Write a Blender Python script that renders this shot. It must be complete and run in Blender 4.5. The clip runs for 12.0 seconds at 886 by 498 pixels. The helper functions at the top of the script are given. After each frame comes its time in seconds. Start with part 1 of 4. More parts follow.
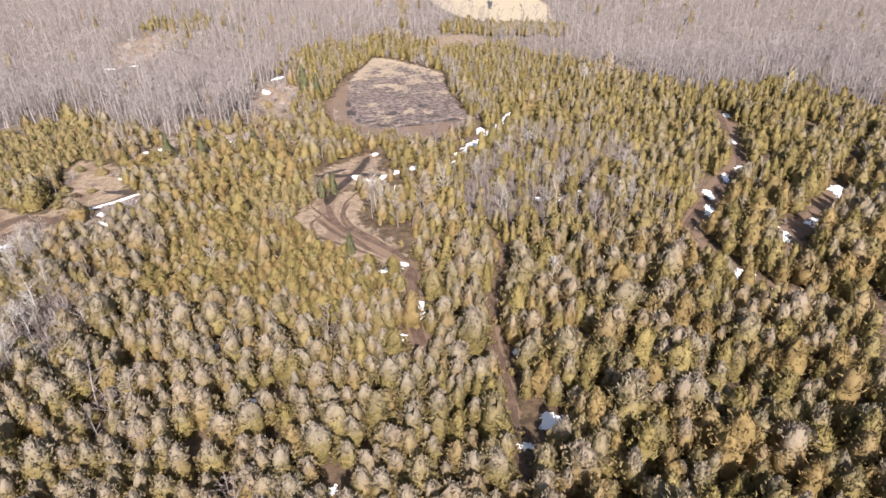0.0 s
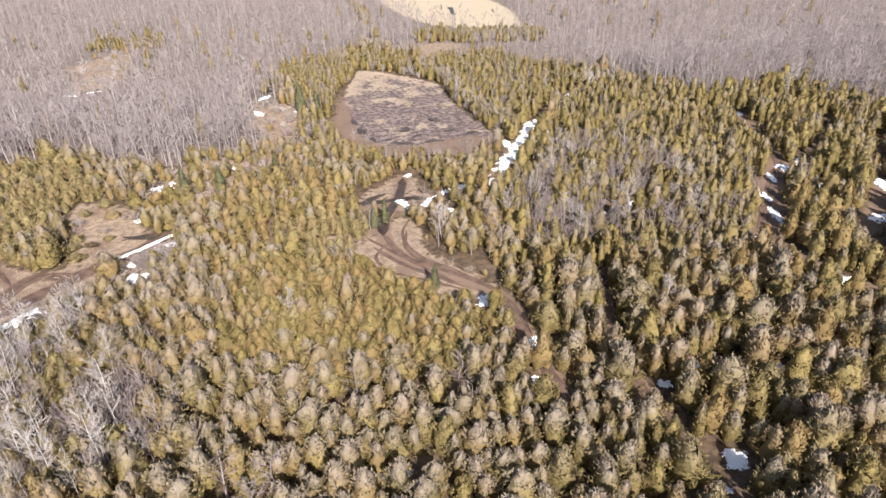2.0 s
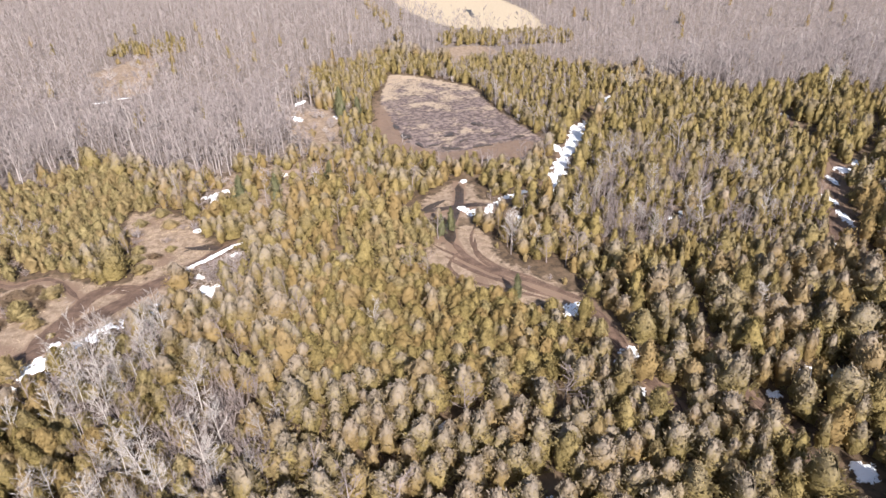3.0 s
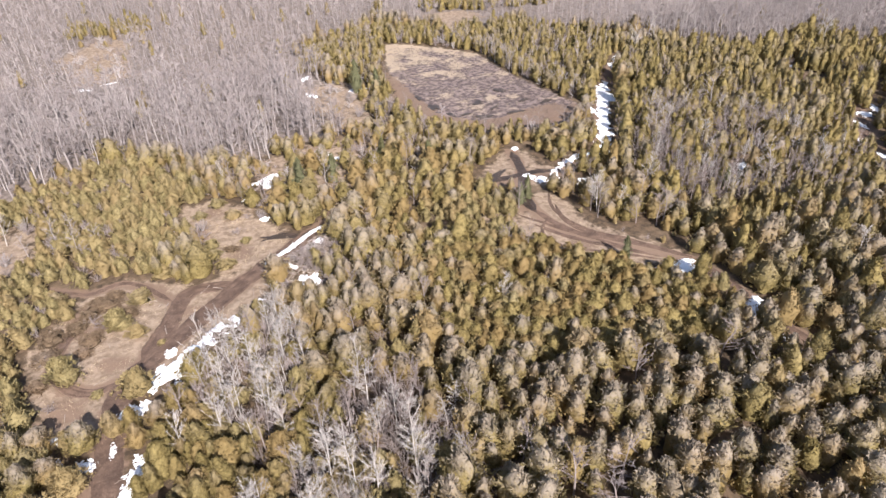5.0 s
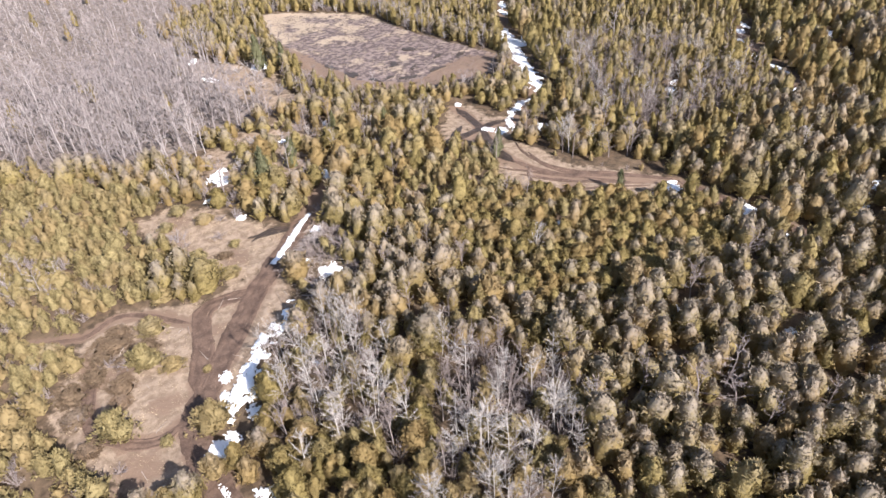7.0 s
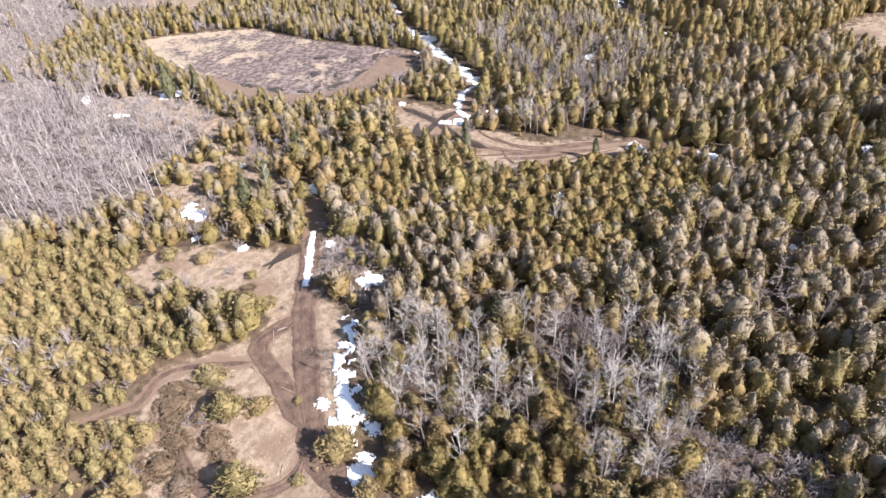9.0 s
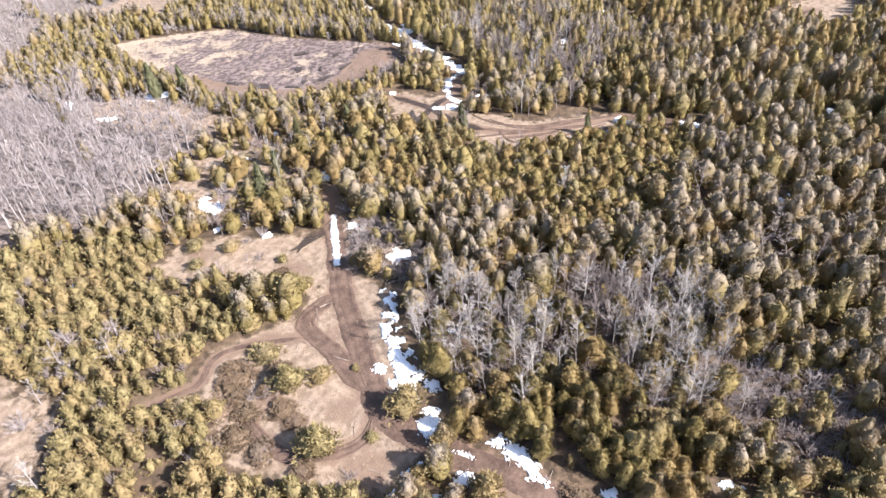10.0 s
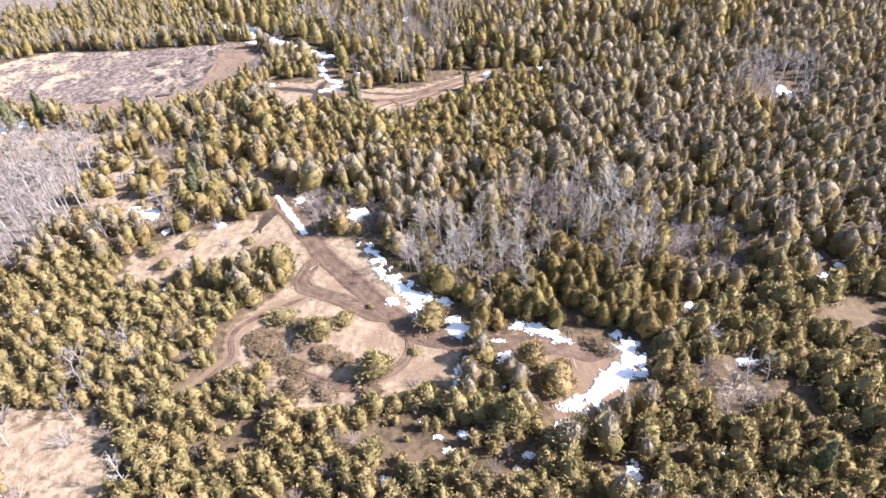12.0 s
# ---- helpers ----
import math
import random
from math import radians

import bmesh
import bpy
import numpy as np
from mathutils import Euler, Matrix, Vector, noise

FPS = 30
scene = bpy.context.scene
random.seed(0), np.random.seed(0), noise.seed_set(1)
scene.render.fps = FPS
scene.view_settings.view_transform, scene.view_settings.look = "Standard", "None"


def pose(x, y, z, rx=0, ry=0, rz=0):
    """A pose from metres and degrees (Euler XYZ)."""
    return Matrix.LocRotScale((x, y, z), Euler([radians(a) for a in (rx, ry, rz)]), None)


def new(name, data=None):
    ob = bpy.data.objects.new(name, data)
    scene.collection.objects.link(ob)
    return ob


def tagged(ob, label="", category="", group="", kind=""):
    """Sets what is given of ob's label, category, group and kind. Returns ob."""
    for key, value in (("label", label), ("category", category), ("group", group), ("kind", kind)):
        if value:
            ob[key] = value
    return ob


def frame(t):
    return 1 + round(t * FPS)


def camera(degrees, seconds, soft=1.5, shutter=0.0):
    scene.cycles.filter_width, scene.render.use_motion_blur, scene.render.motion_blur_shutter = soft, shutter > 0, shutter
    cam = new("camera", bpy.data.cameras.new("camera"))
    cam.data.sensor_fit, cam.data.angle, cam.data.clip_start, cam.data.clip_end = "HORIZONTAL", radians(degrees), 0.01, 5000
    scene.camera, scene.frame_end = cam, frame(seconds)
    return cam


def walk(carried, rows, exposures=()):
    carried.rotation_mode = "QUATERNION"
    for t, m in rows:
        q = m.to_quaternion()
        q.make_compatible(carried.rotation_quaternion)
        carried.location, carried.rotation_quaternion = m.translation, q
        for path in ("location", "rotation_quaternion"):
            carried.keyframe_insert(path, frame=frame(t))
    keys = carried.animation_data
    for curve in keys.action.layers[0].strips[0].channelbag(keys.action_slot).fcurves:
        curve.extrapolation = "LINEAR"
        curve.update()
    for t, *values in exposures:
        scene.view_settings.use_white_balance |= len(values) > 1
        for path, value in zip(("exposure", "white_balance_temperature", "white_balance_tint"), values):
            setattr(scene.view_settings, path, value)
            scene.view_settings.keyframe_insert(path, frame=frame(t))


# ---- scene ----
cam = camera(68.9, 12.0)
METRES, EYE, TILT, LEAN, TURN = 149.7, 50.5, 0.0, 0.0, -4.1
ROWS = [
    (0.0, 0.0, 0.0, 0.0, -0.47, -30.29, 0.81),
    (0.5, -0.0389, 0.0148, 0.0001, -3.56, -30.28, 0.93),
    (1.0, -0.0774, 0.0305, 0.0006, -6.3, -30.27, 1.08),
    (1.5, -0.1157, 0.0472, 0.0012, -8.09, -30.25, 1.18),
    (2.0, -0.1541, 0.0633, 0.0021, -8.41, -30.13, 1.28),
    (2.5, -0.1935, 0.0772, 0.0031, -8.66, -30.08, 1.37),
    (3.0, -0.2337, 0.0894, 0.0042, -9.28, -30.02, 1.47),
    (3.5, -0.2743, 0.1004, 0.0055, -9.92, -29.95, 1.58),
    (5.5, -0.4349, 0.1507, 0.0096, -21.33, -34.65, 2.17),
    (6.0, -0.4726, 0.1691, 0.0113, -26.0, -36.05, 2.34),
    (6.5, -0.5089, 0.1904, 0.0132, -30.77, -36.91, 2.5),
    (7.0, -0.5435, 0.214, 0.015, -35.42, -37.09, 2.64),
    (9.0, -0.6726, 0.3174, 0.0227, -53.13, -37.71, 3.03),
    (9.5, -0.7091, 0.3364, 0.0242, -54.25, -37.72, 3.1),
    (10.0, -0.7448, 0.3532, 0.0257, -59.3, -37.97, 3.15),
    (10.5, -0.7813, 0.3722, 0.0275, -65.56, -38.28, 3.12),
    (11.0, -0.8168, 0.3941, 0.0295, -71.01, -38.53, 3.09),
    (11.5, -0.8493, 0.4201, 0.0315, -76.08, -38.78, 3.04),
    (12.0, -0.8786, 0.4501, 0.034, -80.48, -38.84, 2.96),
]
walk(cam, [(t, pose(0, 0, EYE, TILT, LEAN, TURN) @ pose(METRES * x, METRES * y, METRES * z, 90 + pitch, roll, yaw)) for t, x, y, z, yaw, pitch, roll in ROWS],
     [(0.0, 1.22, 6500, 12), (3.5, 1.22, 6400, 13), (6.5, 1.32, 6250, 13), (9.5, 1.68, 6140, 13), (12.0, 1.98, 6110, 13)])

# ---- light ----
world = bpy.data.worlds.new("daylight")
scene.world = world
world.use_nodes = True
wt = world.node_tree
sky = wt.nodes.new("ShaderNodeTexSky")
sky.sky_type, sky.sun_disc = "NISHITA", False
SUN_EL, SHADOW_YAW = 36.0, 4.0          # degrees; shadows fall at this yaw from +y
sky.sun_elevation, sky.sun_rotation = radians(SUN_EL), radians(180 - SHADOW_YAW)
sky.dust_density = 1.5
wt.links.new(sky.outputs[0], wt.nodes["Background"].inputs[0])
wt.nodes["Background"].inputs[1].default_value = 0.077
sun_data = bpy.data.lights.new("sun", "SUN")
sun_data.energy, sun_data.angle, sun_data.color = 4.4, radians(0.5), (1.0, 0.96, 0.91)
sun = new("sun", sun_data)
sun.rotation_euler = (radians(90 - SUN_EL), 0, radians(SHADOW_YAW))

# ---- materials ----


def nodes_of(name):
    m = bpy.data.materials.new(name)
    m.use_nodes = True
    nt = m.node_tree
    b = nt.nodes["Principled BSDF"]
    b.inputs["Specular IOR Level"].default_value = 0.25
    return m, nt, b


def add(nt, kind, **values):
    n = nt.nodes.new(kind)
    for k, v in values.items():
        n.inputs[k.replace("_", " ")].default_value = v
    return n


def wave_noise(nt, scale, detail=5.0, rough=0.6):
    co = nt.nodes.new("ShaderNodeNewGeometry")
    n = add(nt, "ShaderNodeTexNoise", Scale=scale, Detail=detail, Roughness=rough)
    nt.links.new(co.outputs["Position"], n.inputs["Vector"])
    return n.outputs["Fac"]


def steps(nt, fac, lo, hi):
    r = add(nt, "ShaderNodeMapRange", From_Min=lo, From_Max=hi)
    r.interpolation_type = "SMOOTHSTEP"
    nt.links.new(fac, r.inputs["Value"])
    return r.outputs["Result"]


def blend(nt, fac, a, b):
    m = nt.nodes.new("ShaderNodeMix")
    m.data_type = "RGBA"
    for sock, v in ((m.inputs[0], fac), (m.inputs[6], a), (m.inputs[7], b)):
        if isinstance(v, tuple):
            sock.default_value = (*v, 1)
        elif isinstance(v, float):
            sock.default_value = v
        else:
            nt.links.new(v, sock)
    return m.outputs[2]


def calc(nt, op, a, b):
    m = nt.nodes.new("ShaderNodeMath")
    m.operation = op
    for sock, v in zip(m.inputs, (a, b)):
        if isinstance(v, (int, float)):
            sock.default_value = v
        else:
            nt.links.new(v, sock)
    return m.outputs[0]


def attr(nt, name):
    a = nt.nodes.new("ShaderNodeAttribute")
    a.attribute_name = name
    return a.outputs["Fac"]


def bump(nt, b, fac, strength, distance):
    n = add(nt, "ShaderNodeBump", Strength=strength, Distance=distance)
    nt.links.new(fac, n.inputs["Height"])
    nt.links.new(n.outputs[0], b.inputs["Normal"])


def foliage(name, dark, light, warm, grey):
    """Conifer sprays: olive, browner on some trees, greyish where cones and dead tips sit high on the crown."""
    m, nt, b = nodes_of(name)
    geo = nt.nodes.new("ShaderNodeNewGeometry")
    info = nt.nodes.new("ShaderNodeObjectInfo")
    spray = geo.outputs["Random Per Island"]
    tone = calc(nt, "FRACT", calc(nt, "ADD", attr(nt, "tone"), info.outputs["Random"]), 0)
    grain = steps(nt, wave_noise(nt, 4.5, 4, 0.7), 0.34, 0.66)
    col = blend(nt, calc(nt, "ADD", calc(nt, "MULTIPLY", spray, 0.45), calc(nt, "MULTIPLY", grain, 0.55)), dark, light)
    col = blend(nt, calc(nt, "MULTIPLY", steps(nt, tone, 0.35, 0.95), 0.8), col, warm)
    patch = wave_noise(nt, 2.6, 5)
    big = wave_noise(nt, 0.045, 2)
    tip = calc(nt, "ADD", attr(nt, "tip"), calc(nt, "MULTIPLY", calc(nt, "SUBTRACT", patch, 0.5), 0.9))
    share = calc(nt, "ADD", calc(nt, "MULTIPLY", calc(nt, "FRACT", calc(nt, "MULTIPLY", tone, 7.31), 0), 0.75), calc(nt, "MULTIPLY", big, 0.55))
    gf = calc(nt, "MULTIPLY", steps(nt, tip, 0.35, 1.0), steps(nt, calc(nt, "MULTIPLY", share, attr(nt, "grey")), 0.25, 0.7))
    col = blend(nt, calc(nt, "MULTIPLY", gf, 0.8), col, grey)
    nt.links.new(col, b.inputs["Base Color"])
    b.inputs["Roughness"].default_value = 0.75
    bump(nt, b, calc(nt, "ADD", calc(nt, "MULTIPLY", wave_noise(nt, 2.2, 3), 0.6), calc(nt, "MULTIPLY", wave_noise(nt, 7.0, 3), 0.4)), 0.9, 0.3)
    thin = nt.nodes.new("ShaderNodeBsdfTranslucent")
    nt.links.new(col, thin.inputs["Color"])
    mix = add(nt, "ShaderNodeMixShader", Fac=0.25)
    nt.links.new(b.outputs[0], mix.inputs[1])
    nt.links.new(thin.outputs[0], mix.inputs[2])
    nt.links.new(mix.outputs[0], nt.nodes["Material Output"].inputs["Surface"])
    return m


def plain(name, a, c, scale, rough=0.85, bump_scale=None, depth=0.02):
    m, nt, b = nodes_of(name)
    fac = calc(nt, "ADD", calc(nt, "MULTIPLY", wave_noise(nt, scale), 0.65), calc(nt, "MULTIPLY", wave_noise(nt, scale * 9), 0.35))
    nt.links.new(blend(nt, steps(nt, fac, 0.35, 0.65), a, c), b.inputs["Base Color"])
    b.inputs["Roughness"].default_value = rough
    bump(nt, b, wave_noise(nt, bump_scale or scale * 8), 0.7, depth)
    return m


CEDAR = foliage("cedar_foliage", (0.119, 0.091, 0.032), (0.34, 0.260, 0.103), (0.28, 0.190, 0.082), (0.31, 0.259, 0.218))
YOUNG = foliage("young_cedar_foliage", (0.155, 0.121, 0.05), (0.365, 0.291, 0.14), (0.30, 0.216, 0.104), (0.345, 0.29, 0.24))
HEATH = foliage("dry_juniper_foliage", (0.10, 0.066, 0.04), (0.25, 0.175, 0.11), (0.22, 0.145, 0.09), (0.3, 0.24, 0.2))
SPRUCE = foliage("spruce_foliage", (0.09, 0.09, 0.045), (0.19, 0.185, 0.10), (0.14, 0.13, 0.06), (0.22, 0.21, 0.17))
BARK = plain("cedar_bark", (0.10, 0.07, 0.05), (0.2, 0.15, 0.115), 3.0)


def twigs(name, a, c):
    m, nt, b = nodes_of(name)
    geo = nt.nodes.new("ShaderNodeNewGeometry")
    fac = calc(nt, "ADD", calc(nt, "MULTIPLY", geo.outputs["Random Per Island"], 0.35), calc(nt, "MULTIPLY", attr(nt, "tone"), 0.65))
    nt.links.new(blend(nt, fac, a, c), b.inputs["Base Color"])
    b.inputs["Roughness"].default_value = 0.85
    return m


TWIG = twigs("bare_twigs", (0.162, 0.131, 0.125), (0.40, 0.35, 0.335))
BROWN_TWIG = twigs("brown_twigs", (0.165, 0.130, 0.119), (0.33, 0.272, 0.252))
BIRCH = twigs("birch_bark", (0.215, 0.183, 0.167), (0.54, 0.49, 0.45))
POLES = twigs("grey_poplar_bark", (0.20, 0.165, 0.155), (0.46, 0.41, 0.39))
MARSH = twigs("marsh_tussock", (0.079, 0.061, 0.056), (0.260, 0.206, 0.162))
STICKS = twigs("dead_sticks", (0.2, 0.15, 0.12), (0.5, 0.43, 0.37))
STRAW = twigs("dry_grass_blades", (0.286, 0.211, 0.129), (0.476, 0.381, 0.258))

SNOW, nt, b = nodes_of("old_snow")
fac = calc(nt, "ADD", calc(nt, "MULTIPLY", wave_noise(nt, 0.9), 0.5), calc(nt, "MULTIPLY", wave_noise(nt, 7.0), 0.5))
nt.links.new(blend(nt, steps(nt, fac, 0.33, 0.47), (0.55, 0.49, 0.43), (0.88, 0.88, 0.89)), b.inputs["Base Color"])
b.inputs["Roughness"].default_value = 0.6
bump(nt, b, wave_noise(nt, 4.0), 0.8, 0.06)

WET_MUD = plain("wet_mud", (0.03, 0.022, 0.018), (0.075, 0.052, 0.04), 0.8, 0.45, 4.0, 0.08)
MUD, nt, b = nodes_of("dirt_track")
fac = wave_noise(nt, 0.6)
col = blend(nt, steps(nt, fac, 0.35, 0.65), (0.08, 0.05, 0.037), (0.14, 0.09, 0.065))
col = blend(nt, calc(nt, "MULTIPLY", steps(nt, wave_noise(nt, 5.0), 0.5, 0.75), 0.5), col, (0.22, 0.155, 0.115))
nt.links.new(col, b.inputs["Base Color"])
b.inputs["Roughness"].default_value = 0.8
bump(nt, b, wave_noise(nt, 3.0), 0.9, 0.12)

WATER, nt, b = nodes_of("standing_water")
nt.links.new(blend(nt, wave_noise(nt, 0.5), (0.03, 0.025, 0.022), (0.075, 0.055, 0.045)), b.inputs["Base Color"])
b.inputs["Roughness"].default_value = 0.4
b.inputs["Specular IOR Level"].default_value = 0.12

GROUND, nt, b = nodes_of("forest_ground")
n1, n2, n3 = wave_noise(nt, 0.12, 6), wave_noise(nt, 0.9, 6), wave_noise(nt, 6.0, 4)
litter = blend(nt, steps(nt, n2, 0.38, 0.62), (0.055, 0.038, 0.024), (0.125, 0.083, 0.052))
litter = blend(nt, calc(nt, "MULTIPLY", steps(nt, n1, 0.45, 0.65), 0.5), litter, (0.192, 0.136, 0.088))
straw = blend(nt, steps(nt, n2, 0.36, 0.64), (0.182, 0.127, 0.088), (0.305, 0.227, 0.164))
straw = blend(nt, calc(nt, "MULTIPLY", steps(nt, n3, 0.5, 0.7), 0.45), straw, (0.337, 0.259, 0.190))
n4 = wave_noise(nt, 0.35, 6)
n5 = wave_noise(nt, 0.14, 6)
marsh = blend(nt, steps(nt, n2, 0.4, 0.6), (0.085, 0.062, 0.058), (0.215, 0.162, 0.145))
pale = calc(nt, "ADD", calc(nt, "ADD", calc(nt, "MULTIPLY", n2, 0.25), calc(nt, "MULTIPLY", n5, 0.75)), calc(nt, "MULTIPLY", attr(nt, "rim"), 0.13))
marsh = blend(nt, steps(nt, pale, 0.53, 0.63), marsh, (0.34, 0.262, 0.19))
# few pale flecks: glints on the marsh, painted into its colour
marsh = blend(nt, steps(nt, calc(nt, "ADD", calc(nt, "MULTIPLY", n3, 0.3), calc(nt, "MULTIPLY", n4, 0.7)), 0.62, 0.7), marsh, (0.40, 0.33, 0.27))
woods = blend(nt, steps(nt, n2, 0.36, 0.64), (0.125, 0.098, 0.083), (0.245, 0.195, 0.165))


def edged(name):
    return steps(nt, calc(nt, "ADD", attr(nt, name), calc(nt, "ADD", calc(nt, "MULTIPLY", calc(nt, "SUBTRACT", n2, 0.5), 1.0), calc(nt, "MULTIPLY", calc(nt, "SUBTRACT", n4, 0.5), 1.1))), 0.35, 0.65)


col = blend(nt, edged("woods"), litter, woods)
col = blend(nt, edged("straw"), col, straw)
col = blend(nt, edged("field"), col, blend(nt, n2, (0.34, 0.265, 0.18), (0.5, 0.41, 0.29)))
col = blend(nt, edged("marsh"), col, marsh)
col = blend(nt, calc(nt, "MULTIPLY", edged("dirt"), 0.9), col, blend(nt, n3, (0.14, 0.09, 0.063), (0.23, 0.155, 0.11)))
nt.links.new(col, b.inputs["Base Color"])
b.inputs["Roughness"].default_value = 0.9
bump(nt, b, calc(nt, "ADD", calc(nt, "MULTIPLY", n2, 0.7), calc(nt, "MULTIPLY", n3, 0.3)), 0.9, 0.25)

# ---- plan of the place ----
rng = np.random.default_rng(7)

POND = [(-6, 208), (3, 202), (14, 188), (14, 171), (17, 148), (19, 142), (6, 136), (-6, 138), (-14, 146), (-16, 161), (-12, 187)]
ROAD_CLEARING = [(-56, 106), (-56, 98), (-65, 92), (-72, 87), (-74, 82), (-81, 82), (-84, 89), (-85, 98), (-80, 107), (-75, 111), (-71, 109), (-67, 106), (-63, 105)]
NORTH_CLEARING = [(-66, 129), (-61, 130), (-57, 126), (-53, 118), (-50, 112), (-55, 106), (-62, 105), (-62, 114), (-66, 122)]
PLAZA = [(-73, 76), (-73, 64), (-77, 61), (-84, 65), (-86, 72), (-82, 74), (-78, 76)]
SOUTH_CLEARING = [(-78, 57), (-77, 52), (-79, 49), (-82, 50), (-84, 54), (-81, 57)]
RUT_CLEARING = [(-9, 110), (-7, 105), (-7, 97), (-4, 91), (1, 85), (0, 81), (-6, 84), (-12, 89), (-17, 95), (-19, 100), (-14, 104)]
BUSHY_CLEARING = [(-31, 110), (-22, 113), (-14, 110), (-13, 102), (-17, 97), (-23, 98), (-30, 102)]
PUDDLE_CLEARING = [(-19, 117), (-14, 121), (-7, 127), (-4, 127), (-3, 119), (-1, 114), (-5, 110), (-12, 112)]
FAR_FIELD = [(17, 320), (22, 290), (28, 270), (44, 252), (62, 254), (68, 288), (66, 330), (60, 380), (20, 380)]
FIELD_GATE = [(15, 236), (30, 236), (34, 224), (22, 217), (16, 210)]
FAR_OPENING = [(-97, 238), (-86, 259), (-75, 252), (-74, 212), (-86, 201)]
SLASH = [(-45, 112), (-42, 105), (-51, 93), (-56, 97), (-53, 106)]
WEST_OPENING = [(-86, 133), (-86, 122), (-91.5, 114.5), (-97, 113), (-101, 120), (-99, 130), (-94, 135)]
POND_SHORE = [(-13, 190), (-18, 160), (-15, 145), (-6, 136), (10, 133), (20, 141), (14, 146), (-4, 143), (-11, 150), (-12, 170)]
MEADOW = [(-26, 147), (-23, 160), (-21, 176), (-28, 183), (-35, 181), (-39, 168), (-35, 154), (-31, 146)]
SPARSE = [(-54, 141), (-50, 121), (-38, 123), (-32, 132), (-29, 147), (-44, 146)]
ROADSIDE = [(-60, 94), (-52, 84), (-50, 60), (-60, 54), (-74, 56), (-77, 70), (-70, 84)]
SOUTHEAST = [(-72, 62), (-62, 46), (-60, 34), (-70, 10), (-105, 20), (-100, 62), (-86, 62), (-80, 60)]
EAST_FAR_OPENING = [(61, 66), (80, 57), (92, 46), (74, 43), (54, 50)]
EAST_OPENING = [(-70, 41), (-65, 35), (-66, 31), (-72, 36)]

BARE_WEST = [(-93, 143), (-84, 152), (-74, 157), (-67, 152), (-62, 146), (-54, 142), (-44, 146), (-34, 150), (-28, 148), (-25, 158), (-27, 175), (-31, 193), (-29, 214), (-6, 230), (5, 238), (5, 420), (-330, 420), (-330, 143)]
BARE_NORTH = [(110, 60), (111, 133), (100, 160), (77, 152), (66, 169), (52, 195), (38, 211), (14, 218), (1, 232), (5, 240), (5, 430), (360, 430), (360, 60)]
BARE_MIDDLE = [(5, 113), (20, 132), (34, 130), (45, 118), (46, 101), (34, 91), (13, 91), (8, 99)]
BIRCH_GROVE = [(-60, 92), (-53, 91), (-53, 85), (-54, 78), (-59, 72), (-66, 72), (-65, 79), (-68, 80), (-66, 85)]
BIRCH_GROVE_EAST = [(-51, 71), (-42, 69), (-40, 61), (-49, 60), (-60, 57), (-66, 63), (-58, 68)]
SHRUBS = [(-58, 59), (-51, 54), (-49, 47), (-54, 42), (-61, 45), (-62, 53)]
BROWN_CLUMP = [(-50, 79), (-44, 76), (-44, 69), (-51, 66), (-54, 71)]
GREY_FAR_CLUMP = [(-6, 36), (4, 27), (-2, 18), (-18, 25), (-18, 37)]
YOUNG_WEST = [(-100, 143), (-84, 151), (-74, 155), (-66, 143), (-60, 133), (-67, 120), (-69, 110), (-79, 108), (-84, 98), (-82, 83), (-86, 74), (-92, 66), (-130, 60), (-130, 143)]
LOW_GREEN = [(-34, 100), (-20, 98), (-8, 84), (-1, 79), (0, 70), (-14, 68), (-30, 71), (-38, 80), (-36, 92)]
EAST_SPIRES = [(4, 88), (12, 60), (40, 40), (120, 30), (115, 160), (60, 170), (30, 165), (20, 140), (30, 110)]
MID_FOREST = [(-60, 133), (-52, 118), (-40, 112), (-40, 96), (-20, 86), (2, 84), (8, 90), (6, 112), (14, 132), (-20, 142), (-30, 160), (-50, 150)]
EAST_BIG = [(5, 84), (8, 40), (40, 10), (110, 30), (112, 115), (60, 100), (40, 84)]
POND_EDGE = [(-30, 160), (-24, 170), (-31, 214), (-6, 228), (14, 216), (40, 208), (60, 175), (30, 160), (22, 140), (0, 130), (-20, 140)]
OPENING_CEDARS = [(-97, 264), (-88, 259), (-70, 262), (-70, 272), (-92, 274)]
FIELD_HEDGE = [(17, 243), (24, 236), (60, 228), (66, 238), (50, 247), (26, 254)]

ROAD = [(-40, 118), (-46, 113), (-55, 106), (-60, 102), (-66, 96), (-71, 91), (-74, 87), (-75, 80), (-75, 73), (-76, 65)]
LOOP = [(-59, 103), (-64, 104), (-66.5, 103), (-68, 99), (-70, 95), (-72, 91)]
WEST_ARM = [(-68, 102), (-72, 108), (-75, 110), (-79, 109), (-84, 112)]
RING = [(-74, 89), (-77, 88), (-80, 90), (-82, 94), (-81, 99), (-79, 103)]
RUTS = [(-6, 126), (-8, 118), (-12, 109), (-13, 103), (-12, 97), (-8, 92), (-3, 87), (1, 82), (1, 75), (1, 68), (2, 60)]
EAST_RUTS = [(14, 92), (15, 79), (11, 68), (11, 58), (11, 51), (10, 40)]
FAR_TRACK = [(76, 142), (71, 126), (67, 113), (56, 101), (45, 86), (47, 74), (57, 63), (70, 55)]
BYWAY = [(79, 100), (69, 90), (60, 85), (57, 75)]
POND_PATH = [(42, 164), (28, 147), (20, 136), (13, 124), (7, 118), (-4, 114), (-17, 116)]
